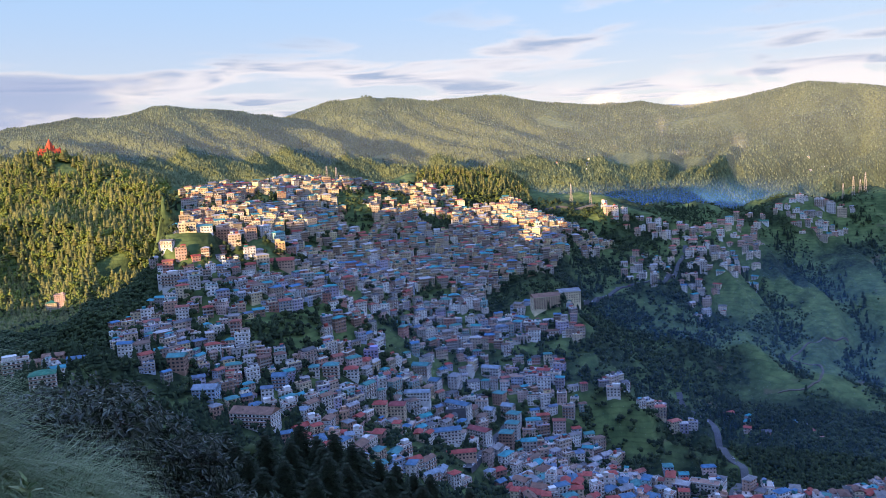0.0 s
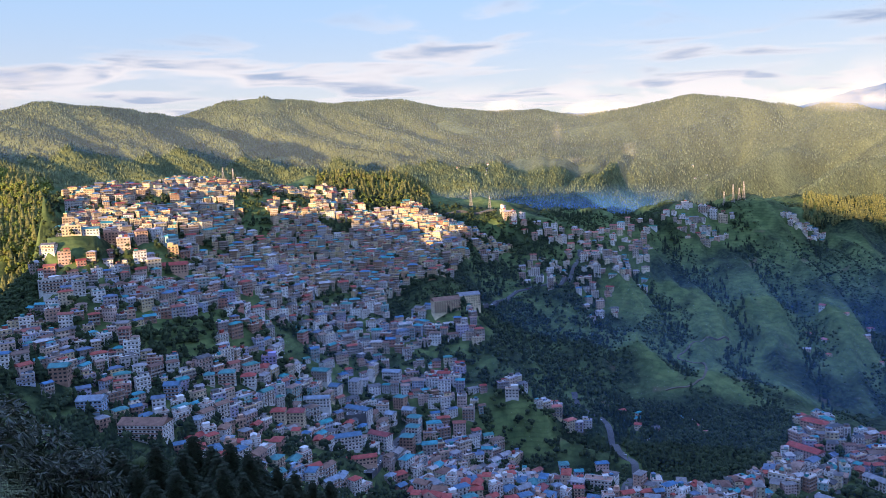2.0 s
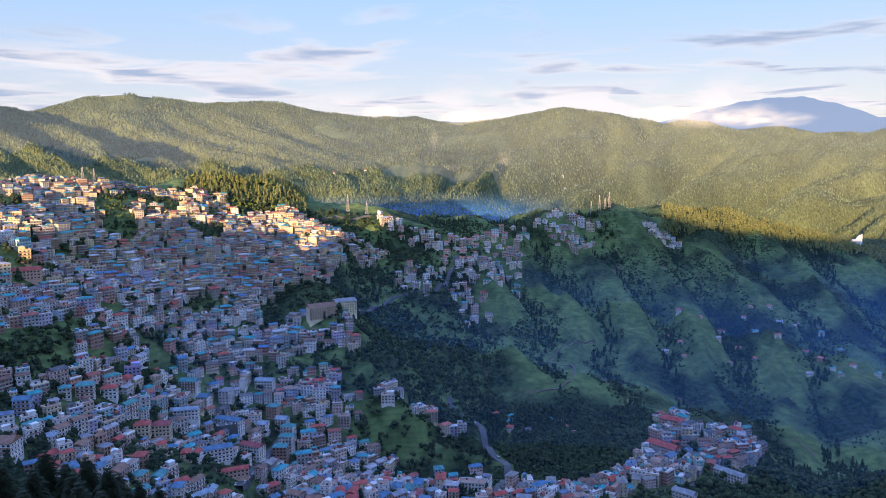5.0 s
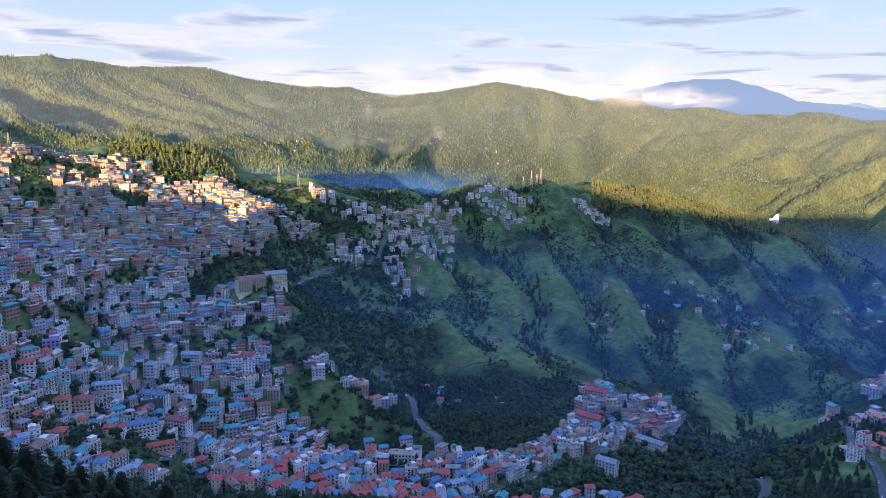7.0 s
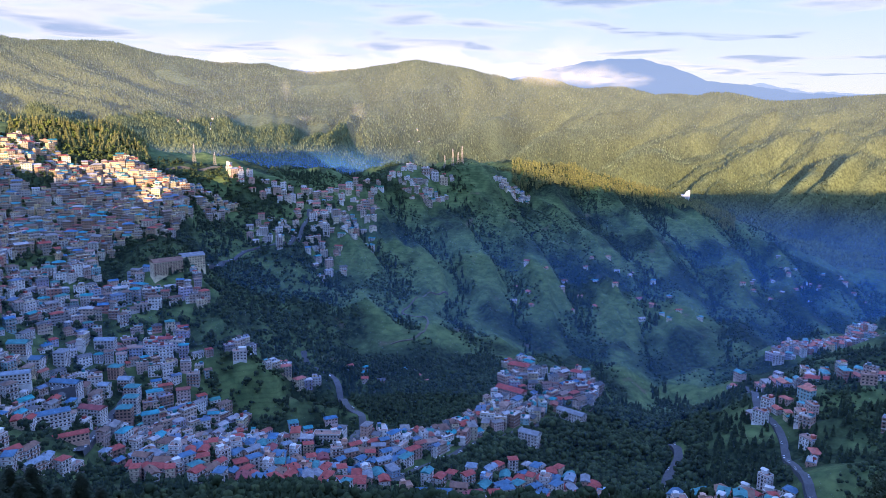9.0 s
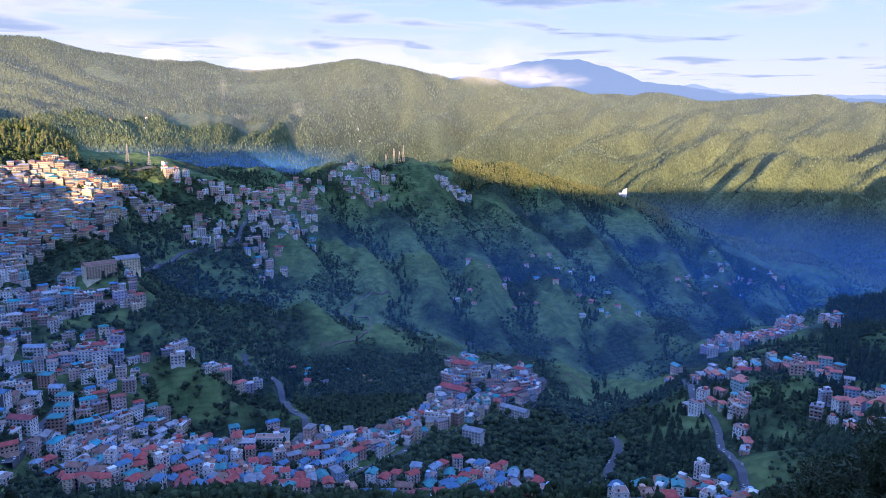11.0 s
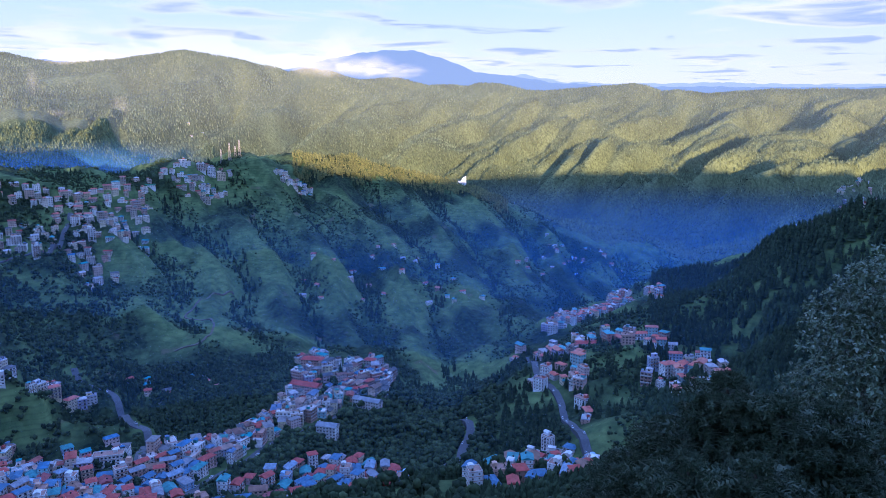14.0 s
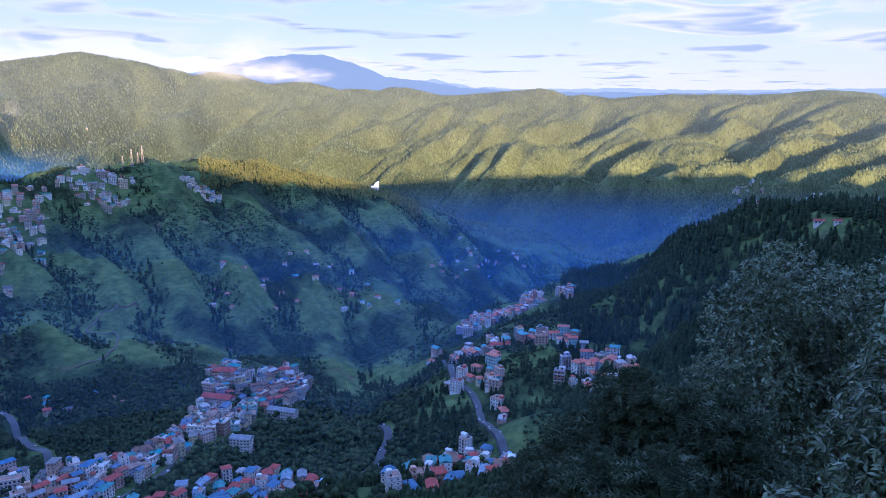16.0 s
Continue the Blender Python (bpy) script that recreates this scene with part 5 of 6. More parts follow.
def slatted_canopy():
    p = at(-31.6, 806)
    root = new("canopy")
    for k in range(6):
        s = Solid()
        s.box(-6.5, 6.5, -6 + k * 2.2, -4.9 + k * 2.2, 4.0 + k * 0.45, 4.25 + k * 0.45, True)
        part("slat", s, [yellow_paint], root, "yellow slat")
    for x in (-6, 6):
        for y in (-5.4, 5.6):
            s = Solid()
            s.box(x - 0.15, x + 0.15, y - 0.15, y + 0.15, -6, 4.0 + (2.25 if y > 0 else 0))
            part("post", s, [tank_plastic], root)
    root.matrix_world = pose(p.x, p.y, p.z + 1, 0, 0, -31.6 - 25)
    tagged(root, "canopy of yellow slats beside the market houses", "canopy")


grandstand()
slatted_canopy()

# ---- woods ----
def conifer_shape(tiers, sides, rng):
    v, f = [], []
    for k in range(tiers):
        z0, z1 = 0.08 + 0.86 * k / tiers, min(1.0, 0.08 + 0.86 * (k + 1.7) / tiers)
        r = 0.26 * (1 - k / tiers) ** 0.8 + 0.03
        n = len(v)
        for s in range(sides):
            a = 2 * math.pi * (s + 0.5 * (k % 2)) / sides
            q = r * rng.uniform(0.7, 1.2)
            v.append((q * math.cos(a), q * math.sin(a), z0 + rng.uniform(-0.03, 0.03)))
        v.append((0, 0, z1))
        f += [(n + s, n + (s + 1) % sides, n + sides) for s in range(sides)]
    return np.array(v), np.array(f)


def plant(name, shapes, x, y, size, mats, label, sink=0.3):
    """Joined trees of a wood, each turned and scaled its own way."""
    rng = np.random.default_rng(len(x))
    z = ground_z(x, y) - sink
    vs, fs, n = [], [], 0
    which = rng.integers(0, len(shapes), len(x))
    for k, (sv, sf) in enumerate(shapes):
        m = which == k
        if not m.any():
            continue
        a, h = rng.uniform(0, 2 * np.pi, m.sum()), size[m]
        g = h * rng.uniform(0.8, 1.25, m.sum())
        c, s = np.cos(a), np.sin(a)
        px = x[m, None] + g[:, None] * (c[:, None] * sv[:, 0] - s[:, None] * sv[:, 1])
        py = y[m, None] + g[:, None] * (s[:, None] * sv[:, 0] + c[:, None] * sv[:, 1])
        pz = z[m, None] + h[:, None] * sv[:, 2]
        vs.append(np.stack([px, py, pz], -1).reshape(-1, 3))
        fs.append((sf[None] + (np.arange(m.sum()) * len(sv))[:, None, None] + n).reshape(-1, sf.shape[1]))
        n += len(vs[-1])
    ob = mesh_object(name, np.vstack(vs), [np.vstack(fs)], mats, smooth=len(shapes) < 8)
    return tagged(ob, label, "trees", kind="stuff")


shape_rng = random.Random(3)
FAR_TREES = [conifer_shape(1, 4, shape_rng) for _ in range(5)]
MID_TREES = [conifer_shape(5, 7, shape_rng) for _ in range(6)]


def spread(n, az0, az1, r0, r1, seed, power=2.0):
    rng = np.random.default_rng(seed)
    az, r = rng.uniform(az0, az1, n), rng.uniform(r0 ** power, r1 ** power, n) ** (1 / power)
    return -r * np.sin(np.radians(az)), r * np.cos(np.radians(az)), az, r, rng


def clear_of_houses(x, y, gap=9.0):
    keep = np.ones(len(x), bool)
    for k in range(len(x)):
        i, j = math.floor(x[k] / 16), math.floor(y[k] / 16)
        for a in (i - 1, i, i + 1):
            for b in (j - 1, j, j + 1):
                for px, py, pg in TAKEN.get((a, b), ()):
                    if (px - x[k]) ** 2 + (py - y[k]) ** 2 < gap * gap:
                        keep[k] = False
    return keep


def crown_shape(rng, blobs=4, small=0.16, large=0.26):
    """A broad crown: several uneven clumps of small faces."""
    v, f = [], []
    for _ in range(blobs):
        c = Vector((rng.gauss(0, 0.16), rng.gauss(0, 0.16), rng.uniform(0.35, 0.8)))
        q = rng.uniform(small, large)
        n = len(v)
        for i, (zz, rr, cnt) in enumerate(((-0.6, 0.75, 4), (0.35, 0.95, 4))):
            for k in range(cnt):
                a = 2 * math.pi * (k + 0.5 * i) / cnt
                e = q * rng.uniform(0.75, 1.25)
                v.append((c.x + e * rr * math.cos(a), c.y + e * rr * math.sin(a), c.z + q * zz * rng.uniform(0.7, 1.2)))
        v.append((c.x, c.y, c.z + q))
        f += [(n + k, n + (k + 1) % 4, n + 4 + k) for k in range(4)]
        f += [(n + (k + 1) % 4, n + 4 + (k + 1) % 4, n + 4 + k) for k in range(4)]
        f += [(n + 4 + k, n + 4 + (k + 1) % 4, n + 8) for k in range(4)]
    return np.array(v), np.array(f)


CROWNS = [crown_shape(shape_rng) for _ in range(6)]
RAGGED = [crown_shape(shape_rng, 8, 0.08, 0.17) for _ in range(8)]
SCRUB = [crown_shape(shape_rng, 1 + k % 2, 0.22, 0.36) for k in range(6)]
FIRS = [conifer_shape(5, 5, shape_rng) for _ in range(6)]

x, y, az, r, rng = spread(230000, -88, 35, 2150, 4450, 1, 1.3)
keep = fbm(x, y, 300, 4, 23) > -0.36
plant("far_woods", FAR_TREES, x[keep], y[keep], rng.uniform(7, 13, keep.sum()), [hazy_conifer_green], "dense conifer woods covering the far mountain slopes")


def wood(name, n, az0, az1, r0, r1, seed, h0, h1, shapes, mats, label, mask=None, gap=8.0):
    x, y, az, r, rng = spread(n, az0, az1, r0, r1, seed)
    keep = np.ones(n, bool) if mask is None else mask(x, y, az, r)
    x, y = x[keep], y[keep]
    keep = clear_of_houses(x, y, gap)
    x, y = x[keep], y[keep]
    plant(name, shapes, x, y, rng.uniform(h0, h1, len(x)), mats, label)


def left_of_gully(x, y, az, r):
    edge = np.interp(r, [1040, 1120, 1200, 1300, 1450, 1700], [29.0, 26.6, 23.8, 21.4, 19.7, 19.3])
    return (az > edge) & (fbm(x, y, 80, 3, 13) > -0.42)


wood("temple_hill_conifers", 5600, 19.1, 40, 1050, 1850, 51, 13, 25, MID_TREES, [conifer_green], "dark green conifers on the sunlit temple hill", left_of_gully)
wood("temple_hill_crowns", 15000, 19.1, 40, 1050, 1850, 52, 9, 17, RAGGED, [leaf_green], "bright green broadleaf trees on the sunlit temple hill", left_of_gully)
wood("temple_valley_trees", 5200, 19.8, 34, 720, 1180, 76, 8, 15, RAGGED, [shaded_slope_scrub], "shaded green trees in the hollow below the temple hill", lambda x, y, az, r: az > 20.4, 7.0)
wood("crest_grove", 900, -6.7, 1.6, 1390, 1600, 53, 10, 17, MID_TREES, [conifer_green], "sunlit conifers on the hill above the town")
wood("crest_grove_crowns", 900, -6.7, 1.6, 1360, 1570, 54, 7, 11, RAGGED, [leaf_green], "round broadleaf trees on the hill above the town")
wood("ridge_conifers", 8500, -49.1, -33.1, 1650, 2160, 55, 8, 15, MID_TREES, [conifer_green], "conifers along the ridge crest", lambda x, y, az, r: np.abs(r + 35 - np.interp(-az, [29, 34.2, 36.4, 40.1, 44.6, 47, 49], [1650, 1780, 1820, 1930, 2050, 2085, 2060])) < 85 - 30 * np.random.default_rng(6).random(len(x)))
wood("shaded_slope_conifers", 20000, -102.5, -59.8, 430, 1420, 56, 9, 17, FIRS, [shaded_conifer_green], "tall dark conifers covering the shaded spur", lambda x, y, az, r: ((az < -64) | (r > 900) | (fbm(x, y, 120, 3, 9) > 0.1)) & (r < np.interp(-az, [60, 64, 68, 71.5, 75, 81, 102], [1420, 1260, 1110, 1000, 930, 860, 1100])))
wood("valley_conifers", 14000, -61.9, -8.5, 560, 2100, 57, 7, 14, FIRS, [shaded_conifer_green], "conifers in the shaded valley gullies", lambda x, y, az, r: np.where((az < -14) & (r > 920), hollow(az, r, x, y) + 0.7 * fbm(x, y, 170, 3, 29) > 0.72, ravine(x, y)[0] + 0.8 * fbm(x, y, 170, 3, 29) < 0.42))
wood("valley_crowns", 64000, -66.1, -7.5, 560, 2000, 58, 3, 8, SCRUB, [shaded_slope_scrub], "broadleaf trees and scrub on the terraced valley sides", lambda x, y, az, r: np.where((az < -14) & (r > 920), hollow(az, r, x, y) + 1.1 * fbm(x, y, 90, 4, 37) + 0.12 * np.random.default_rng(4).normal(0, 1, len(x)) > 0.5, ravine(x, y)[0] + 0.9 * fbm(x, y, 120, 4, 37) < 0.56))
wood("town_trees", 7500, -19.2, 20.3, 580, 1420, 59, 6, 12, CROWNS, [shaded_scrub_green], "trees between the houses of the hill town", None, 5.2)
wood("town_conifers", 900, -19.2, 20.3, 580, 1420, 60, 8, 16, MID_TREES, [shaded_conifer_green], "dark conifers between the houses of the hill town", None, 7.0)
wood("market_slope_trees", 4200, -48.1, -28.8, 560, 860, 61, 6, 14, CROWNS, [shaded_scrub_green], "dense broadleaf trees on the slope below the market")
wood("near_slope_trees", 1600, -80.1, 40.6, 230, 520, 62, 8, 16, CROWNS, [shaded_scrub_green], "dark trees on the steep slope below the viewpoint")
wood("far_valley_trees", 14000, -85.4, -42.7, 1900, 3000, 63, 4, 8, SCRUB, [shaded_scrub_green], "trees in the hazy far valley", lambda x, y, az, r: fbm(x, y, 150, 4, 41) > -0.12)

wood("near_slope_conifers", 4200, -85.4, 40.6, 210, 560, 64, 8, 14, MID_TREES, [shaded_conifer_green], "dark conifers on the steep slope below the viewpoint")
wood("left_slope_conifers", 1500, 11.7, 44.9, 330, 730, 65, 9, 16, MID_TREES, [shaded_conifer_green], "dark conifers on the shaded slope beside the town", None, 6.0)
wood("left_slope_crowns", 2600, 9.6, 44.9, 330, 740, 66, 5, 10, CROWNS, [shaded_scrub_green], "dark broadleaf trees on the shaded slope beside the town", None, 6.0)
wood("low_slope_crowns", 1600, -32, 11.7, 380, 610, 67, 5, 10, CROWNS, [shaded_scrub_green], "dark trees under the lowest houses", None, 6.0)
wood("village_slope_crowns", 6000, -66, -47, 480, 1000, 68, 3, 8, SCRUB, [shaded_scrub_green], "scrub and small trees between the fields of the roadside village", lambda x, y, az, r: fbm(x, y, 70, 3, 53) < 0.2, 7.0)
wood("village_slope_conifers", 2500, -66, -44, 430, 1000, 69, 7, 13, FIRS, [shaded_conifer_green], "dark conifers round the roadside village", lambda x, y, az, r: fbm(x, y, 110, 3, 59) < -0.02, 8.0)
wood("stream_gully_trees", 5200, -32, -20.5, 590, 930, 70, 5, 11, CROWNS, [shaded_scrub_green], "dense dark trees in the stream gully below the town", lambda x, y, az, r: (az < -24) | (fbm(x, y, 90, 3, 83) < 0.05), 8.0)
wood("stream_gully_conifers", 1300, -32, -19.5, 590, 930, 71, 8, 14, FIRS, [shaded_conifer_green], "dark conifers in the stream gully below the town", None, 8.0)
wood("right_slope_conifers", 3200, -80, -46, 280, 500, 72, 8, 14, FIRS, [shaded_conifer_green], "dense dark conifers on the slope below the oaks", None, 8.0)
# ---- foreground: grass bank, leafy bush, conifers and broadleaf trees by the viewpoint ----
# one leaf in six is pale, a gloss glint put into the colour
bush_leaf = material("dark_bush_leaves", [(0.026, 0.036, 0.018), (0.036, 0.048, 0.025), (0.02, 0.028, 0.015), (0.05, 0.064, 0.035), (0.03, 0.04, 0.02), (0.12, 0.14, 0.10)], 0.36, "island", grain=0.2, size=0.2, blotch=0.2, blotch_size=2, spec=0.5)
# a quarter of the oak leaves carry the sky's highlight as a pale colour
oak_leaf = material("oak_leaves", [(0.09, 0.125, 0.056), (0.125, 0.16, 0.08), (0.06, 0.088, 0.04), (0.20, 0.235, 0.145)], 0.5, "island", grain=0.2, size=0.2, blotch=0.25, blotch_size=2.5, spec=0.5)
grass_blade = material("long_grass", [(0.15, 0.205, 0.08), (0.20, 0.255, 0.11), (0.10, 0.145, 0.058), (0.30, 0.335, 0.19)], 0.6, "island", grain=0.15, size=0.3, blotch=0.2, blotch_size=1.5)
needle_green = material("near_needles", [(0.026, 0.042, 0.018), (0.036, 0.054, 0.023), (0.045, 0.064, 0.028), (0.075, 0.09, 0.045)], 0.7, "island", grain=0.25, size=0.5, blotch=0.25, blotch_size=3, spec=0.25)

spruce_green = material("spruce_needles", [(0.014, 0.024, 0.012), (0.02, 0.032, 0.015), (0.026, 0.04, 0.018), (0.036, 0.05, 0.024)], 0.75, "island", grain=0.25, size=0.5, blotch=0.25, blotch_size=3, spec=0.2)


def leaves_mesh(points, outward, length, rng, droop=0.5, narrow=0.38):
    """Folded leaves at the given points, turned mostly outward and hanging."""
    # seven leaves to a twig end, spreading like a rosette
    few = len(points) // 7
    points, outward = np.repeat(points[:few], 7, 0), np.repeat(outward[:few], 7, 0)
    n = len(points)
    ring = rng.normal(0, 1, (n, 3))
    ring -= outward * (ring * outward).sum(1)[:, None]
    ring /= np.linalg.norm(ring, axis=1)[:, None] + 1e-6
    way = outward * 0.55 + ring * 0.85 + rng.normal(0, 0.2, (n, 3))
    points = points + outward * rng.uniform(-0.5, 0.2, (n, 1)) * length
    way[:, 2] -= droop
    way /= np.linalg.norm(way, axis=1)[:, None]
    side = np.cross(way, rng.normal(0, 1, (n, 3)) * 0.5 + np.array([0, 0, 1.0]))
    side /= np.linalg.norm(side, axis=1)[:, None] + 1e-6
    up = np.cross(side, way)
    size = length * rng.uniform(0.6, 1.25, n)
    s = size[:, None]
    base, tip = points, points + way * s
    mid = points + way * s * 0.45
    a, b = mid + side * s * narrow * 0.5 + up * s * 0.1, mid - side * s * narrow * 0.5 + up * s * 0.1
    v = np.stack([base, a, tip, b, mid], 1).reshape(-1, 3)
    k = np.arange(n)[:, None] * 5
    f = np.concatenate([k + np.array([0, 1, 4]), k + np.array([1, 2, 4]), k + np.array([2, 3, 4]), k + np.array([3, 0, 4])])
    return v, f


def tube(solid, a, b, ra, rb, sides=7):
    a, b = Vector(a), Vector(b)
    u = (b - a).orthogonal().normalized()
    w = (b - a).cross(u).normalized()
    k = len(solid.v)
    for e, r in ((a, ra), (b, rb)):
        for i in range(sides):
            t = 2 * math.pi * i / sides
            solid.v.append(tuple(e + u * r * math.cos(t) + w * r * math.sin(t)))
    solid.q += [(k + i, k + (i + 1) % sides, k + sides + (i + 1) % sides, k + sides + i) for i in range(sides)]


def clump_points(clumps, count, rng, shell=0.5):
    """Points in uneven clumps: mostly in the outer shell of each."""
    pts, outs = [], []
    weight = np.array([c[3] ** 2 for c in clumps])
    pick = rng.choice(len(clumps), count, p=weight / weight.sum())
    centre = np.array([c[:3] for c in clumps])[pick]
    radius = np.array([c[3] for c in clumps])[pick]
    d = rng.normal(0, 1, (count, 3))
    d /= np.linalg.norm(d, axis=1)[:, None]
    q = radius * (shell + (1.12 - shell) * rng.random(count) ** 0.6)
    return centre + d * q[:, None] * np.array([1, 1, 0.8]), d


def leafy_tree(name, foot, clumps, count, length, mat, label, category, seed, droop=0.5, narrow=0.38, trunk=0.18, lean=0.35):
    """A thing: tapered trunk, limbs to each clump, and a crown of single leaves."""
    rng = np.random.default_rng(seed)
    root = new(name)
    stem = Solid()
    foot = Vector(foot)
    top = Vector(np.mean([c[:3] for c in clumps], axis=0))
    fork = foot.lerp(top, lean)
    tube(stem, foot - Vector((0, 0, 0.5)), fork, trunk, trunk * 0.7)
    part("trunk", stem, [bark], root, smooth=True)
    for c in clumps:
        limb = Solid()
        bend = fork.lerp(Vector(c[:3]), 0.5) + Vector((0, 0, -0.15 * c[3]))
        tube(limb, fork, bend, trunk * 0.26, trunk * 0.17, 5)
        tube(limb, bend, c[:3], trunk * 0.17, trunk * 0.05, 5)
        for _ in range(4):
            d = Vector(rng.normal(0, 1, 3)).normalized() * c[3] * 0.9
            tube(limb, c[:3], Vector(c[:3]) + d, trunk * 0.08, trunk * 0.02, 4)
        part("limb", limb, [bark], root)
    pts, outs = clump_points(clumps, count, rng)
    v, f = leaves_mesh(pts, outs, length, rng, droop, narrow)
    mesh_object("crown", v, [f], [mat], parent=root)
    return tagged(root, label, category)


def polar(az, r, z):
    return (-r * math.sin(radians(az)), r * math.cos(radians(az)), z)


def eye_z(el, r):
    return 1.6 + r * math.tan(radians(el))


def clumps_between(rng, outline, r0, r1, step, size):
    """Clumps filling an outline of bearings and angles below the horizon, over a depth."""
    a0, a1 = min(p[0] for p in outline), max(p[0] for p in outline)
    e0, e1 = min(p[1] for p in outline), max(p[1] for p in outline)
    found = []
    a = a0
    while a < a1:
        e = e0
        while e < e1:
            aa, ee = a + rng.uniform(-0.5, 0.5) * step, e + rng.uniform(-0.5, 0.5) * step
            if in_polygon(aa, ee, outline):
                r = rng.uniform(r0, r1)
                found.append((*polar(aa, r, eye_z(ee, r)), size * rng.uniform(0.7, 1.25)))
            e += step
        a += step
    return found


fg = random.Random(17)
bush = clumps_between(fg, [(33, -13.6), (30, -13.4), (27, -13.8), (24.4, -14.4), (22, -15.4), (20.4, -17.3), (18.0, -19.4), (16.0, -21), (15.0, -23), (14.6, -28), (40, -28), (40, -13.6)], 9.0, 11.5, 1.55, 0.4)
leafy_tree("leafy_bush", at(22, 10.5) - Vector((0, 0, 0.3)), bush, 90000, 0.105, bush_leaf, "dark leafy bush with glossy drooping leaves on the slope", "bush", 31, 0.5, 0.32, 0.08, 0.3)

oak = clumps_between(fg, [(-71.6, -12.8), (-72.4, -11.4), (-74.2, -10.6), (-76, -9.7), (-78, -9.9), (-82, -10), (-88, -11), (-92, -12), (-92, -34), (-71, -34), (-71.6, -22), (-70.9, -18.5), (-70.8, -15.5)], 24, 28, 1.7, 1.0)
leafy_tree("oak_tree", at(-80, 26), oak, 165000, 0.165, oak_leaf, "dense grey-green oak tree with small drooping leaves", "tree", 32, 0.35, 0.42, 0.1, 0.6)
near_oak = clumps_between(fg, [(-83.2, -8.2), (-81.4, -11), (-80.2, -14.5), (-79.8, -17.5), (-78.6, -20.5), (-77.5, -23.5), (-76, -27), (-75, -32), (-98, -32), (-98, -5), (-85, -6)], 10.5, 13, 1.7, 0.42)
leafy_tree("near_oak_tree", at(-87, 12.5), near_oak, 60000, 0.15, oak_leaf, "near oak tree with broad dark and pale leaves on thin twigs", "tree", 33, 0.5, 0.4, 0.1, 0.4)

def spray_conifer(name, h, spread_r, tiers, arms, seed, label, droop=0.25, flat=False):
    """A deodar: trunk, tiered drooping branches carrying sprays of needles."""
    rng = random.Random(seed)
    root = new(name)
    stem = Solid()
    tube(stem, (0, 0, -1), (0, 0, h * 0.97), h * 0.022, 0.03, 8)
    part("trunk", stem, [bark], root, smooth=True)
    v, f = [], []
    for k in range(tiers):
        u = k / (tiers - 1)
        z = h * (0.12 + 0.87 * u)
        reach = spread_r * (1 - u) ** (0.75 if not flat else 0.5) + 0.05 * spread_r
        for a in range(arms):
            t = 2 * math.pi * (a + rng.uniform(-0.35, 0.35) + 0.5 * (k % 2)) / arms
            length = reach * (rng.uniform(0.35, 1.25) if flat else rng.uniform(0.4, 1.2))
            out, side = Vector((math.cos(t), math.sin(t), 0)), Vector((-math.sin(t), math.cos(t), 0))
            steps = 10 if flat else 7
            for s in range(1, steps + 1):
                q = s / steps
                c = out * length * q + Vector((0, 0, z + length * (0.22 * q - (0.22 + droop) * q * q)))
                w = length * (0.15 if flat else 0.24) * (1.15 - q) + 0.04 * spread_r
                for sgn in (-1, 1):
                    for _ in range(3):
                        tip = c + side * sgn * w * rng.uniform(0.5, 1.2) + out * w * rng.uniform(0.2, 0.9) + Vector((0, 0, rng.uniform(-0.5, 0.25) * w))
                        n = len(v)
                        wide = out * w * (0.16 if flat else 0.3)
                        v += [tuple(c - wide), tuple(c + wide + Vector((0, 0, w * 0.08))), tuple(tip)]
                        f.append((n, n + 1, n + 2))
    if flat:
        # tufts of single needles along the outer branches
        tip_rng = np.random.default_rng(seed)
        base = np.array(v)[2::3]
        base = np.repeat(base[base[:, 2] > h * 0.45], 5, 0)
        way = tip_rng.normal(0, 1, base.shape) + np.array([0, 0, 0.35])
        way /= np.linalg.norm(way, axis=1)[:, None]
        side = np.cross(way, tip_rng.normal(0, 1, base.shape))
        side *= 0.014 / np.linalg.norm(side, axis=1)[:, None]
        long_ = tip_rng.uniform(0.12, 0.3, len(base))[:, None]
        base = base - way * long_ * 0.4
        n = len(v)
        v = np.vstack([np.array(v), np.stack([base - side, base + side, base + way * long_], 1).reshape(-1, 3)])
        f = np.vstack([np.array(f), (n + np.arange(len(base) * 3)).reshape(-1, 3)])
    mesh_object("crown", np.array(v), [np.array(f)], [needle_green if flat else spruce_green], parent=root)
    return tagged(root, label, "tree", "conifers by the viewpoint")


deodar = spray_conifer("conifer", 15.0, 4.0, 34, 11, 41, "broad dark conifer with layered drooping branches below the viewpoint", 0.0, True)
deodar.matrix_world = pose(*polar(-65.2, 19, eye_z(-18.4, 19) - 15.0), 0, 0, 30)
for az, r, el, s in ((-61.0, 21, -22.0, 0.95), (-68.9, 19, -19.6, 1.0), (-57.8, 23, -24.8, 0.9), (-72, 20, -19.5, 1.0), (-62.8, 17, -24.2, 0.9), (-67.4, 16, -23.6, 0.9)):
    p = polar(az, r, 0)
    copy_thing(deodar, pose(p[0], p[1], eye_z(el, r) - 15.0 * s, 0, 0, az * 7) @ Matrix.Scale(s, 4))
spruce = spray_conifer("conifer", 20.0, 5.6, 40, 11, 43, "dark spruce on the steep slope below the viewpoint", 0.3)
spruce.matrix_world = pose(*polar(9.3, 95, eye_z(-19.1, 95) - 20), 0, 0, 10)
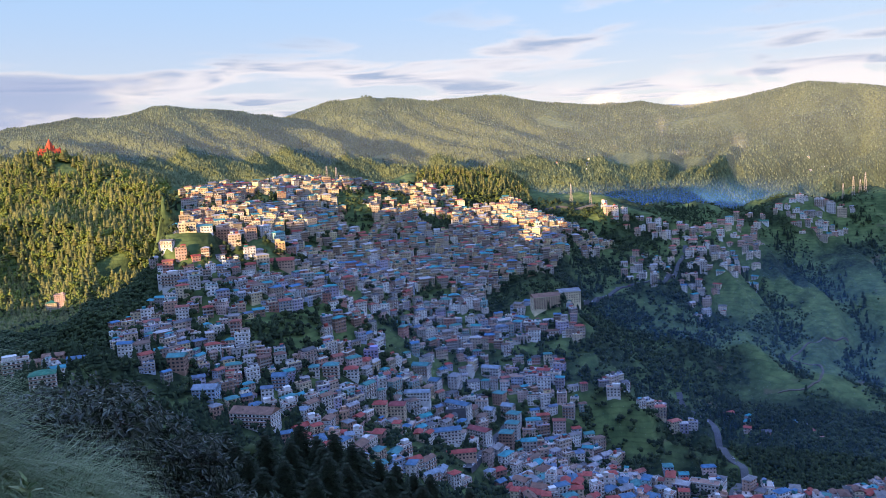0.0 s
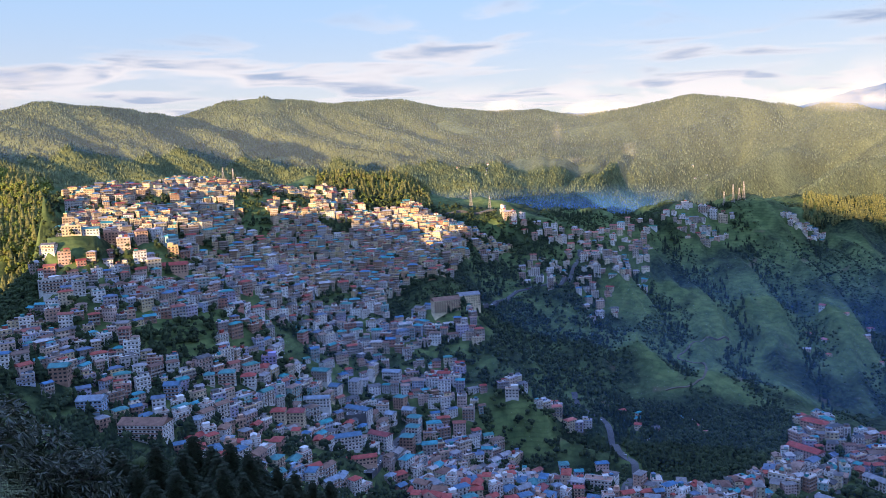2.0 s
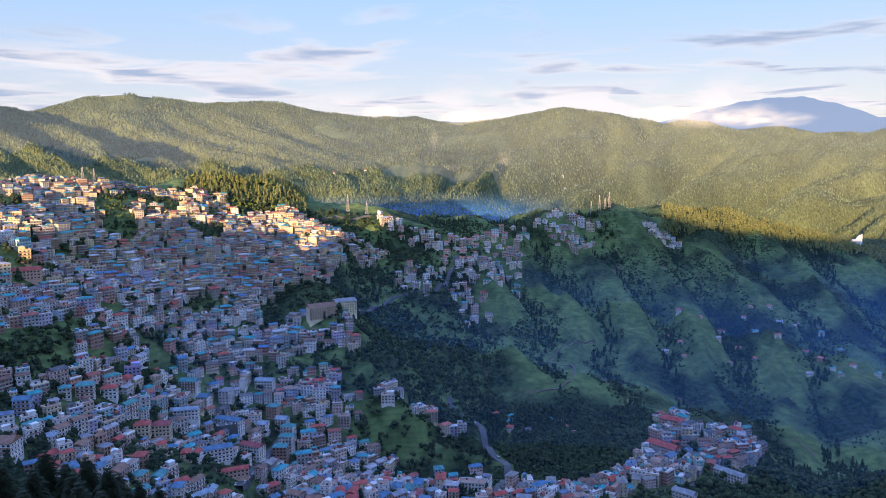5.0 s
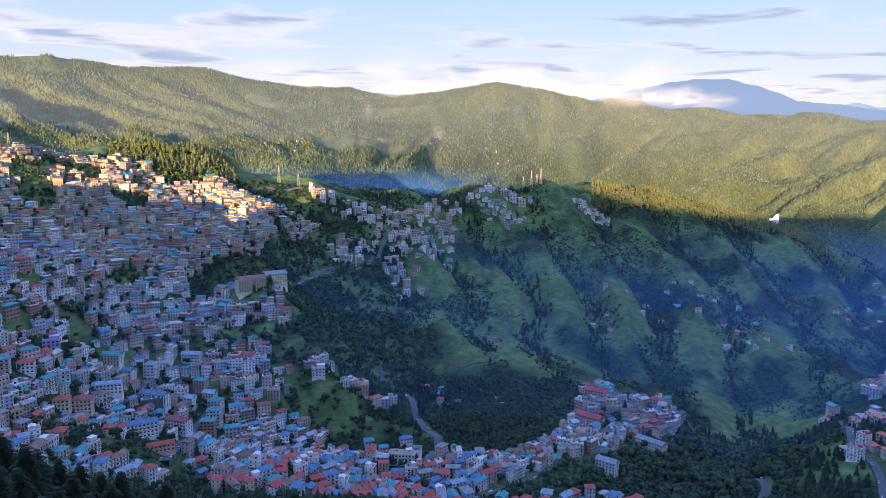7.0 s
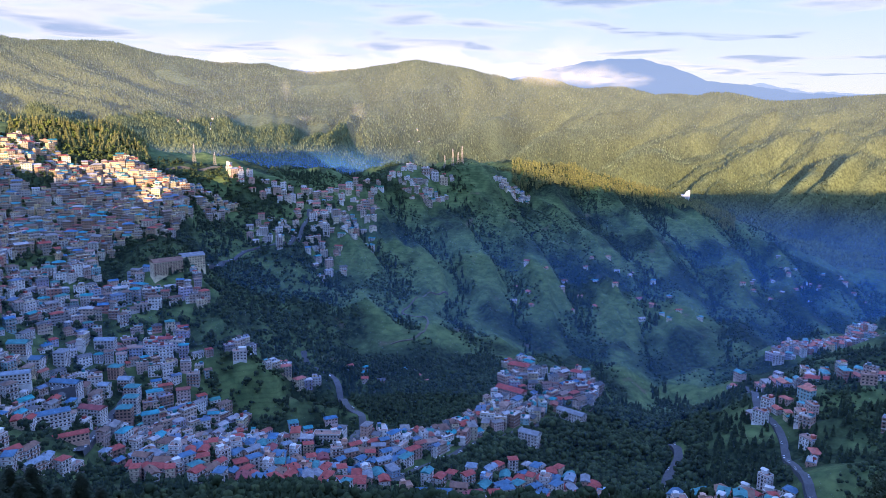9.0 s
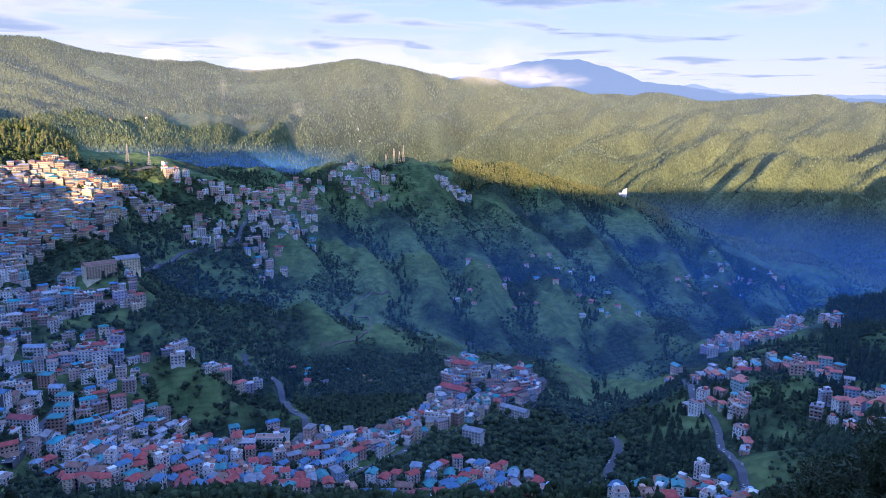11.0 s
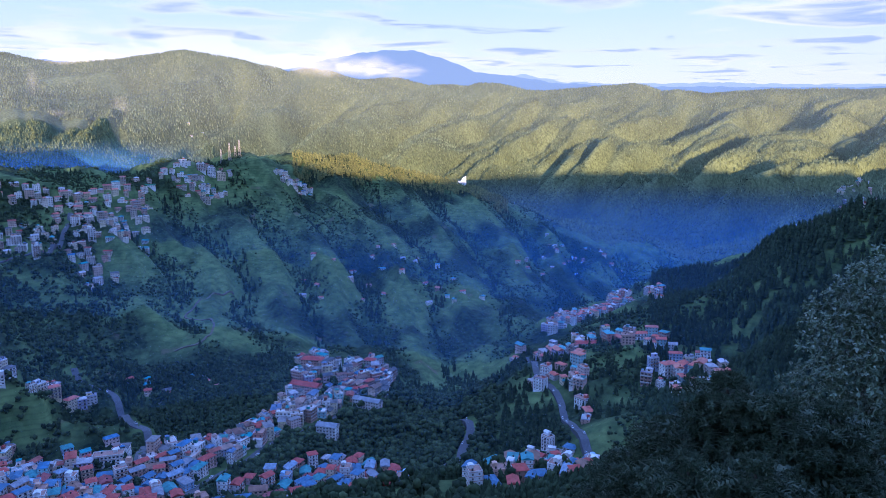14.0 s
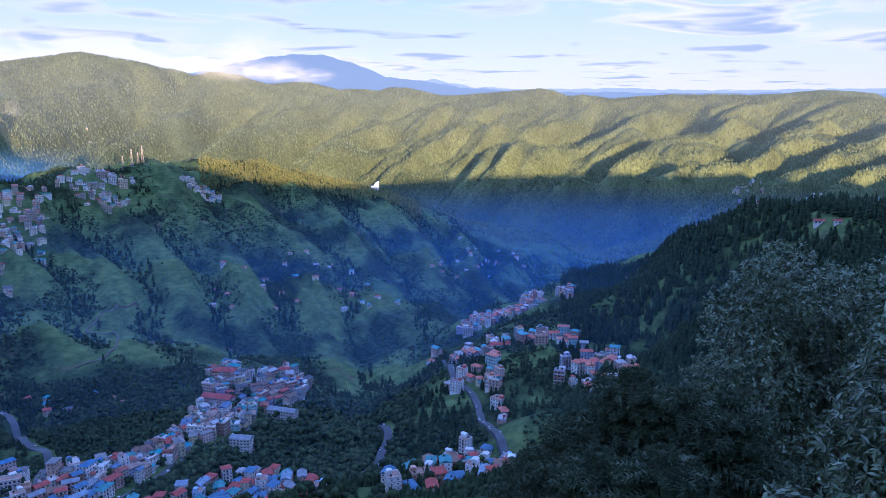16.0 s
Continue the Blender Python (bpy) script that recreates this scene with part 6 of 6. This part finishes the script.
for az, r, el, s in ((11.8, 90, -18.2, 1.0), (14.4, 84, -18.5, 0.95), (10.6, 88, -19.3, 1.0), (7.3, 98, -20.5, 0.95), (4.7, 92, -21.8, 1.0), (6.0, 100, -21.3, 0.9), (2.1, 96, -22.8, 1.0), (17.2, 80, -18.1, 1.0), (19.9, 76, -17.1, 1.0), (-0.9, 92, -23.9, 0.95), (3.4, 95, -22.6, 0.9), (13.2, 70, -20.4, 0.9), (15.8, 72, -19.7, 0.95), (8.5, 74, -21.4, 0.9), (22.4, 70, -16.6, 1.0), (25.6, 66, -15.6, 1.0), (11.1, 60, -21.8, 0.85), (6.2, 66, -23.0, 0.9), (0.6, 80, -24.3, 0.9), (18.6, 66, -20.2, 0.9), (9.9, 70, -20.6, 0.9), (12.6, 80, -19.2, 0.95), (8.0, 86, -20.0, 1.0), (5.2, 78, -22.4, 0.95), (16.6, 76, -18.9, 1.0), (2.8, 84, -23.4, 1.0), (10.2, 82, -19.9, 1.05), (14.8, 66, -20.9, 0.95), (7.2, 62, -23.4, 1.0), (19.2, 72, -18.6, 1.0), (-2.2, 86, -25.0, 1.0), (4.2, 72, -23.8, 0.9)):
    p = polar(az, r, 0)
    copy_thing(spruce, pose(p[0], p[1], eye_z(el, r) - 20 * s, 0, 0, az * 37) @ Matrix.Scale(s, 4))


def grass_bank():
    rng = np.random.default_rng(8)
    n = 85000
    az, r = rng.uniform(22.0, 64, n), rng.uniform(2.9, 4.2, n)
    x, y = -r * np.sin(np.radians(az)), r * np.cos(np.radians(az))
    z = ground_z(x, y)
    h = rng.uniform(0.34, 0.82, n) * np.clip((az - 17.5) / 8, 0.5, 1)
    right = np.radians(20 + rng.normal(0, 45, n))
    lean_x, lean_y = np.cos(right), np.sin(right)
    bend = h * rng.uniform(0.15, 0.7, n)
    vs, segs = [], 5
    w = rng.uniform(0.0022, 0.0055, n)
    for k in range(segs + 1):
        u = k / segs
        cx, cy = x + lean_x * bend * u * u, y + lean_y * bend * u * u
        cz = z + h * (1.15 * u - 0.62 * u ** 3)
        ww = w * (1 - u * 0.95)
        vs.append(np.stack([cx - lean_y * ww, cy + lean_x * ww, cz], -1))
        vs.append(np.stack([cx + lean_y * ww, cy - lean_x * ww, cz], -1))
    v = np.stack(vs, 1)
    i = np.arange(n)[:, None] * 2 * (segs + 1)
    q = np.concatenate([i + np.array([2 * k, 2 * k + 1, 2 * k + 3, 2 * k + 2]) for k in range(segs)])
    ob = mesh_object("long_grass", v.reshape(-1, 3), [q], [grass_blade])
    tagged(ob, "long pale green grass arching over the bank", "grass", kind="stuff")


grass_bank()


def leafy_weed(az, r, top_el, seed):
    """A pale stalk with whorls of soft leaves."""
    rng = np.random.default_rng(seed)
    root = new("weed")
    foot = at(az, r)
    top = eye_z(top_el, r)
    stalk = Solid()
    tube(stalk, (foot.x, foot.y, foot.z - 0.1), (foot.x + 0.03, foot.y, top), 0.008, 0.004, 5)
    part("stalk", stalk, [grass_blade], root)
    zs = np.linspace(foot.z + 0.3, top, 5)
    for z in zs:
        a = rng.uniform(0, 6.28, 9)
        d = np.stack([np.cos(a) * 0.3, np.sin(a) * 0.3, np.full(9, 0.9)], -1)
        v, f = leaves_mesh(np.tile([foot.x + 0.02, foot.y, z], (14, 1)), np.tile(d[:2], (7, 1)) * 1.1, 0.06, rng, -0.2, 0.3)
        mesh_object("leaf_whorl", v, [f], [grass_blade], parent=root)
    tagged(root, "pale green leafy weed standing in the grass", "weed", "weeds in the grass")


leafy_weed(29.5, 3.4, -14.0, 1)
leafy_weed(26.8, 3.3, -17.2, 2)
leafy_weed(31, 3.3, -15.2, 3)

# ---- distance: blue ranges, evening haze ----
# even glow for the farthest ranges, distance haze put into its colour
def haze_glow(name, color):
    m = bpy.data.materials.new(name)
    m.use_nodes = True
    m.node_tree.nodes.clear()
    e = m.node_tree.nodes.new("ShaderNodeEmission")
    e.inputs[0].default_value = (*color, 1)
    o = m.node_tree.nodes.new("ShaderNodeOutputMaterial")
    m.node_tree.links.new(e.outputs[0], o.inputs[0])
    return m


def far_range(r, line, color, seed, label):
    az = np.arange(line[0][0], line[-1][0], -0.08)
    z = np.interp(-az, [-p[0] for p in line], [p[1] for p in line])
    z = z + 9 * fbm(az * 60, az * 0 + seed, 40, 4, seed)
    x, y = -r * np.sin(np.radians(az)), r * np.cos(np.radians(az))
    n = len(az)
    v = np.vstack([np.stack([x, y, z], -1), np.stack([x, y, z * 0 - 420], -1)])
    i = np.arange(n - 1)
    ob = mesh_object("backdrop", v, [np.stack([i, i + n, i + n + 1, i + 1], -1)], [haze_glow("far_range_haze", color)])
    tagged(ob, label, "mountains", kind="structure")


# backdrop strips that glow in haze blue instead of being lit
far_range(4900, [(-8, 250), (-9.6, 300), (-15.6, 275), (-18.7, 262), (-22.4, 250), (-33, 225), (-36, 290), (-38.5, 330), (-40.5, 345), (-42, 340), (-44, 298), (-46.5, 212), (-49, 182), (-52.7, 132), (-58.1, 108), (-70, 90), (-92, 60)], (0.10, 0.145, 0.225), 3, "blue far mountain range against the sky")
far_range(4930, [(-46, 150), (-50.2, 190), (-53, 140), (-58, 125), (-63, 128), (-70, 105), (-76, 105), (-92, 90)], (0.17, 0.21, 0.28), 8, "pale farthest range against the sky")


def haze_material(name, color, amount, low, high, east=None, foot=None):
    """Thin mist: mostly clear, scattering sun and sky light, thinning out with height."""
    m = bpy.data.materials.new(name)
    m.use_nodes = True
    nodes, links = m.node_tree.nodes, m.node_tree.links
    nodes.clear()
    co = nodes.new("ShaderNodeTexCoord")
    sp = nodes.new("ShaderNodeSeparateXYZ")
    links.new(co.outputs["Object"], sp.inputs[0])
    ra = nodes.new("ShaderNodeMapRange")
    ra.interpolation_type = "SMOOTHSTEP"
    ra.inputs[1].default_value, ra.inputs[2].default_value = low, high
    ra.inputs[3].default_value, ra.inputs[4].default_value = amount, 0.0
    links.new(sp.outputs[2], ra.inputs[0])
    clear_, scatter, glow, both, out = (nodes.new(k) for k in ("ShaderNodeBsdfTransparent", "ShaderNodeBsdfDiffuse", "ShaderNodeBsdfTranslucent", "ShaderNodeMixShader", "ShaderNodeOutputMaterial"))
    scatter.inputs[0].default_value = glow.inputs[0].default_value = (*color, 1)
    two = nodes.new("ShaderNodeMixShader")
    two.inputs[0].default_value = 0.5
    links.new(scatter.outputs[0], two.inputs[1])
    links.new(glow.outputs[0], two.inputs[2])
    share = ra.outputs[0]
    if foot is not None:
        # lifted off the shaded valley floor
        fr, fm = nodes.new("ShaderNodeMapRange"), nodes.new("ShaderNodeMath")
        fr.interpolation_type, fm.operation = "SMOOTHSTEP", "MULTIPLY"
        fr.inputs[1].default_value, fr.inputs[2].default_value = foot
        links.new(sp.outputs[2], fr.inputs[0])
        links.new(share, fm.inputs[0])
        links.new(fr.outputs[0], fm.inputs[1])
        share = fm.outputs[0]
    if east:
        # thicker towards the east end of the valley
        er, em = nodes.new("ShaderNodeMapRange"), nodes.new("ShaderNodeMath")
        er.interpolation_type, em.operation = "SMOOTHSTEP", "MULTIPLY"
        er.inputs[1].default_value, er.inputs[2].default_value, er.inputs[3].default_value, er.inputs[4].default_value = east[0], east[1], 1.0, east[2]
        links.new(sp.outputs[0], er.inputs[0])
        links.new(share, em.inputs[0])
        links.new(er.outputs[0], em.inputs[1])
        share = em.outputs[0]
    links.new(share, both.inputs[0])
    links.new(clear_.outputs[0], both.inputs[1])
    links.new(two.outputs[0], both.inputs[2])
    links.new(both.outputs[0], out.inputs[0])
    return m


def haze_bank(r, az0, az1, color, amount, low, high, east=None, foot=None):
    az = np.arange(az0, az1, -2.0)
    x, y = -r * np.sin(np.radians(az)), r * np.cos(np.radians(az))
    n, rows = len(az), (-480.0, high - 100, high)
    v = np.vstack([np.stack([x, y, x * 0 + z], -1) for z in rows])
    i = np.arange(n - 1)
    q = np.vstack([np.stack([i + k * n, i + k * n + 1, i + (k + 1) * n + 1, i + (k + 1) * n], -1) for k in range(len(rows) - 1)])
    ob = mesh_object("haze", v, [q], [haze_material("valley_haze", color, amount, low, high, east, foot)])
    tagged(ob, "thin bluish evening haze hanging in the valley", "haze", kind="stuff")



for r_, thick_, low_, high_ in ((520, 0.015, -240, -52), (800, 0.035, -270, -76), (1050, 0.075, -290, -100), (1350, 0.11, -310, -126), (1650, 0.13, -330, -152), (2000, 0.12, -340, -182)):
    haze_bank(r_, 40, -100, (0.11, 0.36, 1.0), thick_, low_, high_)
haze_bank(2250, 36, -30, (0.12, 0.36, 1.0), 0.4, -170, -75, (700, 1100, 0.0))
haze_bank(2400, -30, -100, (0.13, 0.38, 1.0), 0.12, -340, -216)
haze_bank(2750, 40, -100, (0.60, 0.66, 0.86), 0.11, 60, 480, None, (-280, 140))


def mist_wisp(az, r, z, w, h, seed, thick=0.42):
    """A torn wisp of cloud lying on the far crest."""
    m = bpy.data.materials.new("mist")
    m.use_nodes = True
    nodes, links = m.node_tree.nodes, m.node_tree.links
    nodes.clear()
    co, grad, noise_, mul, ra = (nodes.new(k) for k in ("ShaderNodeTexCoord", "ShaderNodeTexGradient", "ShaderNodeTexNoise", "ShaderNodeMath", "ShaderNodeMapRange"))
    grad.gradient_type, mul.operation = "SPHERICAL", "MULTIPLY"
    noise_.inputs["Scale"].default_value, noise_.inputs["Detail"].default_value, noise_.inputs["Distortion"].default_value = 2.2, 5.0, 0.6
    squash = nodes.new("ShaderNodeMapping")
    squash.inputs["Location"].default_value, squash.inputs["Scale"].default_value = (seed * 3.1, 0, 0), (1.6, 1, 1.0)
    links.new(co.outputs["Object"], grad.inputs["Vector"])
    links.new(co.outputs["Object"], squash.inputs["Vector"])
    links.new(squash.outputs[0], noise_.inputs["Vector"])
    links.new(grad.outputs["Fac"], mul.inputs[0])
    links.new(noise_.outputs["Fac"], mul.inputs[1])
    ra.inputs[1].default_value, ra.inputs[2].default_value, ra.inputs[4].default_value = 0.14, 0.52, thick
    links.new(mul.outputs[0], ra.inputs[0])
    clear_, white, mix, out = (nodes.new(k) for k in ("ShaderNodeBsdfTransparent", "ShaderNodeBsdfDiffuse", "ShaderNodeMixShader", "ShaderNodeOutputMaterial"))
    white.inputs[0].default_value = (0.85, 0.85, 0.85, 1)
    links.new(ra.outputs[0], mix.inputs[0])
    links.new(clear_.outputs[0], mix.inputs[1])
    links.new(white.outputs[0], mix.inputs[2])
    links.new(mix.outputs[0], out.inputs[0])
    n = 9
    g = np.linspace(-1, 1, n)
    gx, gz = np.meshgrid(g, g)
    v = np.stack([gx, 0.25 * (gx * gx), gz], -1).reshape(-1, 3)
    i, j = np.meshgrid(np.arange(n - 1), np.arange(n - 1), indexing="ij")
    q = np.stack([i * n + j, i * n + j + 1, (i + 1) * n + j + 1, (i + 1) * n + j], -1).reshape(-1, 4)
    ob = mesh_object("mist_wisp", v, [q], [m])
    ob.matrix_world = pose(*polar(az, r, z), 0, 0, az) @ Matrix.Diagonal((w, 60, h, 1))
    tagged(ob, "white wisp of cloud drifting on the far crest", "cloud", kind="stuff")


for az, r, z, w, h, seed in ((-36.5, 3850, 200, 420, 95, 1), (-33.2, 3800, 215, 260, 60, 2), (-40, 3950, 175, 300, 60, 3), (-12.5, 3900, 265, 160, 50, 4), (-19.5, 4000, 230, 300, 70, 6), (-16.4, 3150, 95, 38, 75, 7), (-21.6, 2950, 8, 50, 62, 8), (-13.2, 3000, 12, 40, 26, 9), (-17.6, 2900, -14, 60, 20, 10)):
    mist_wisp(az, r, z, w, h, seed, 0.28 if w > 100 else 0.08)
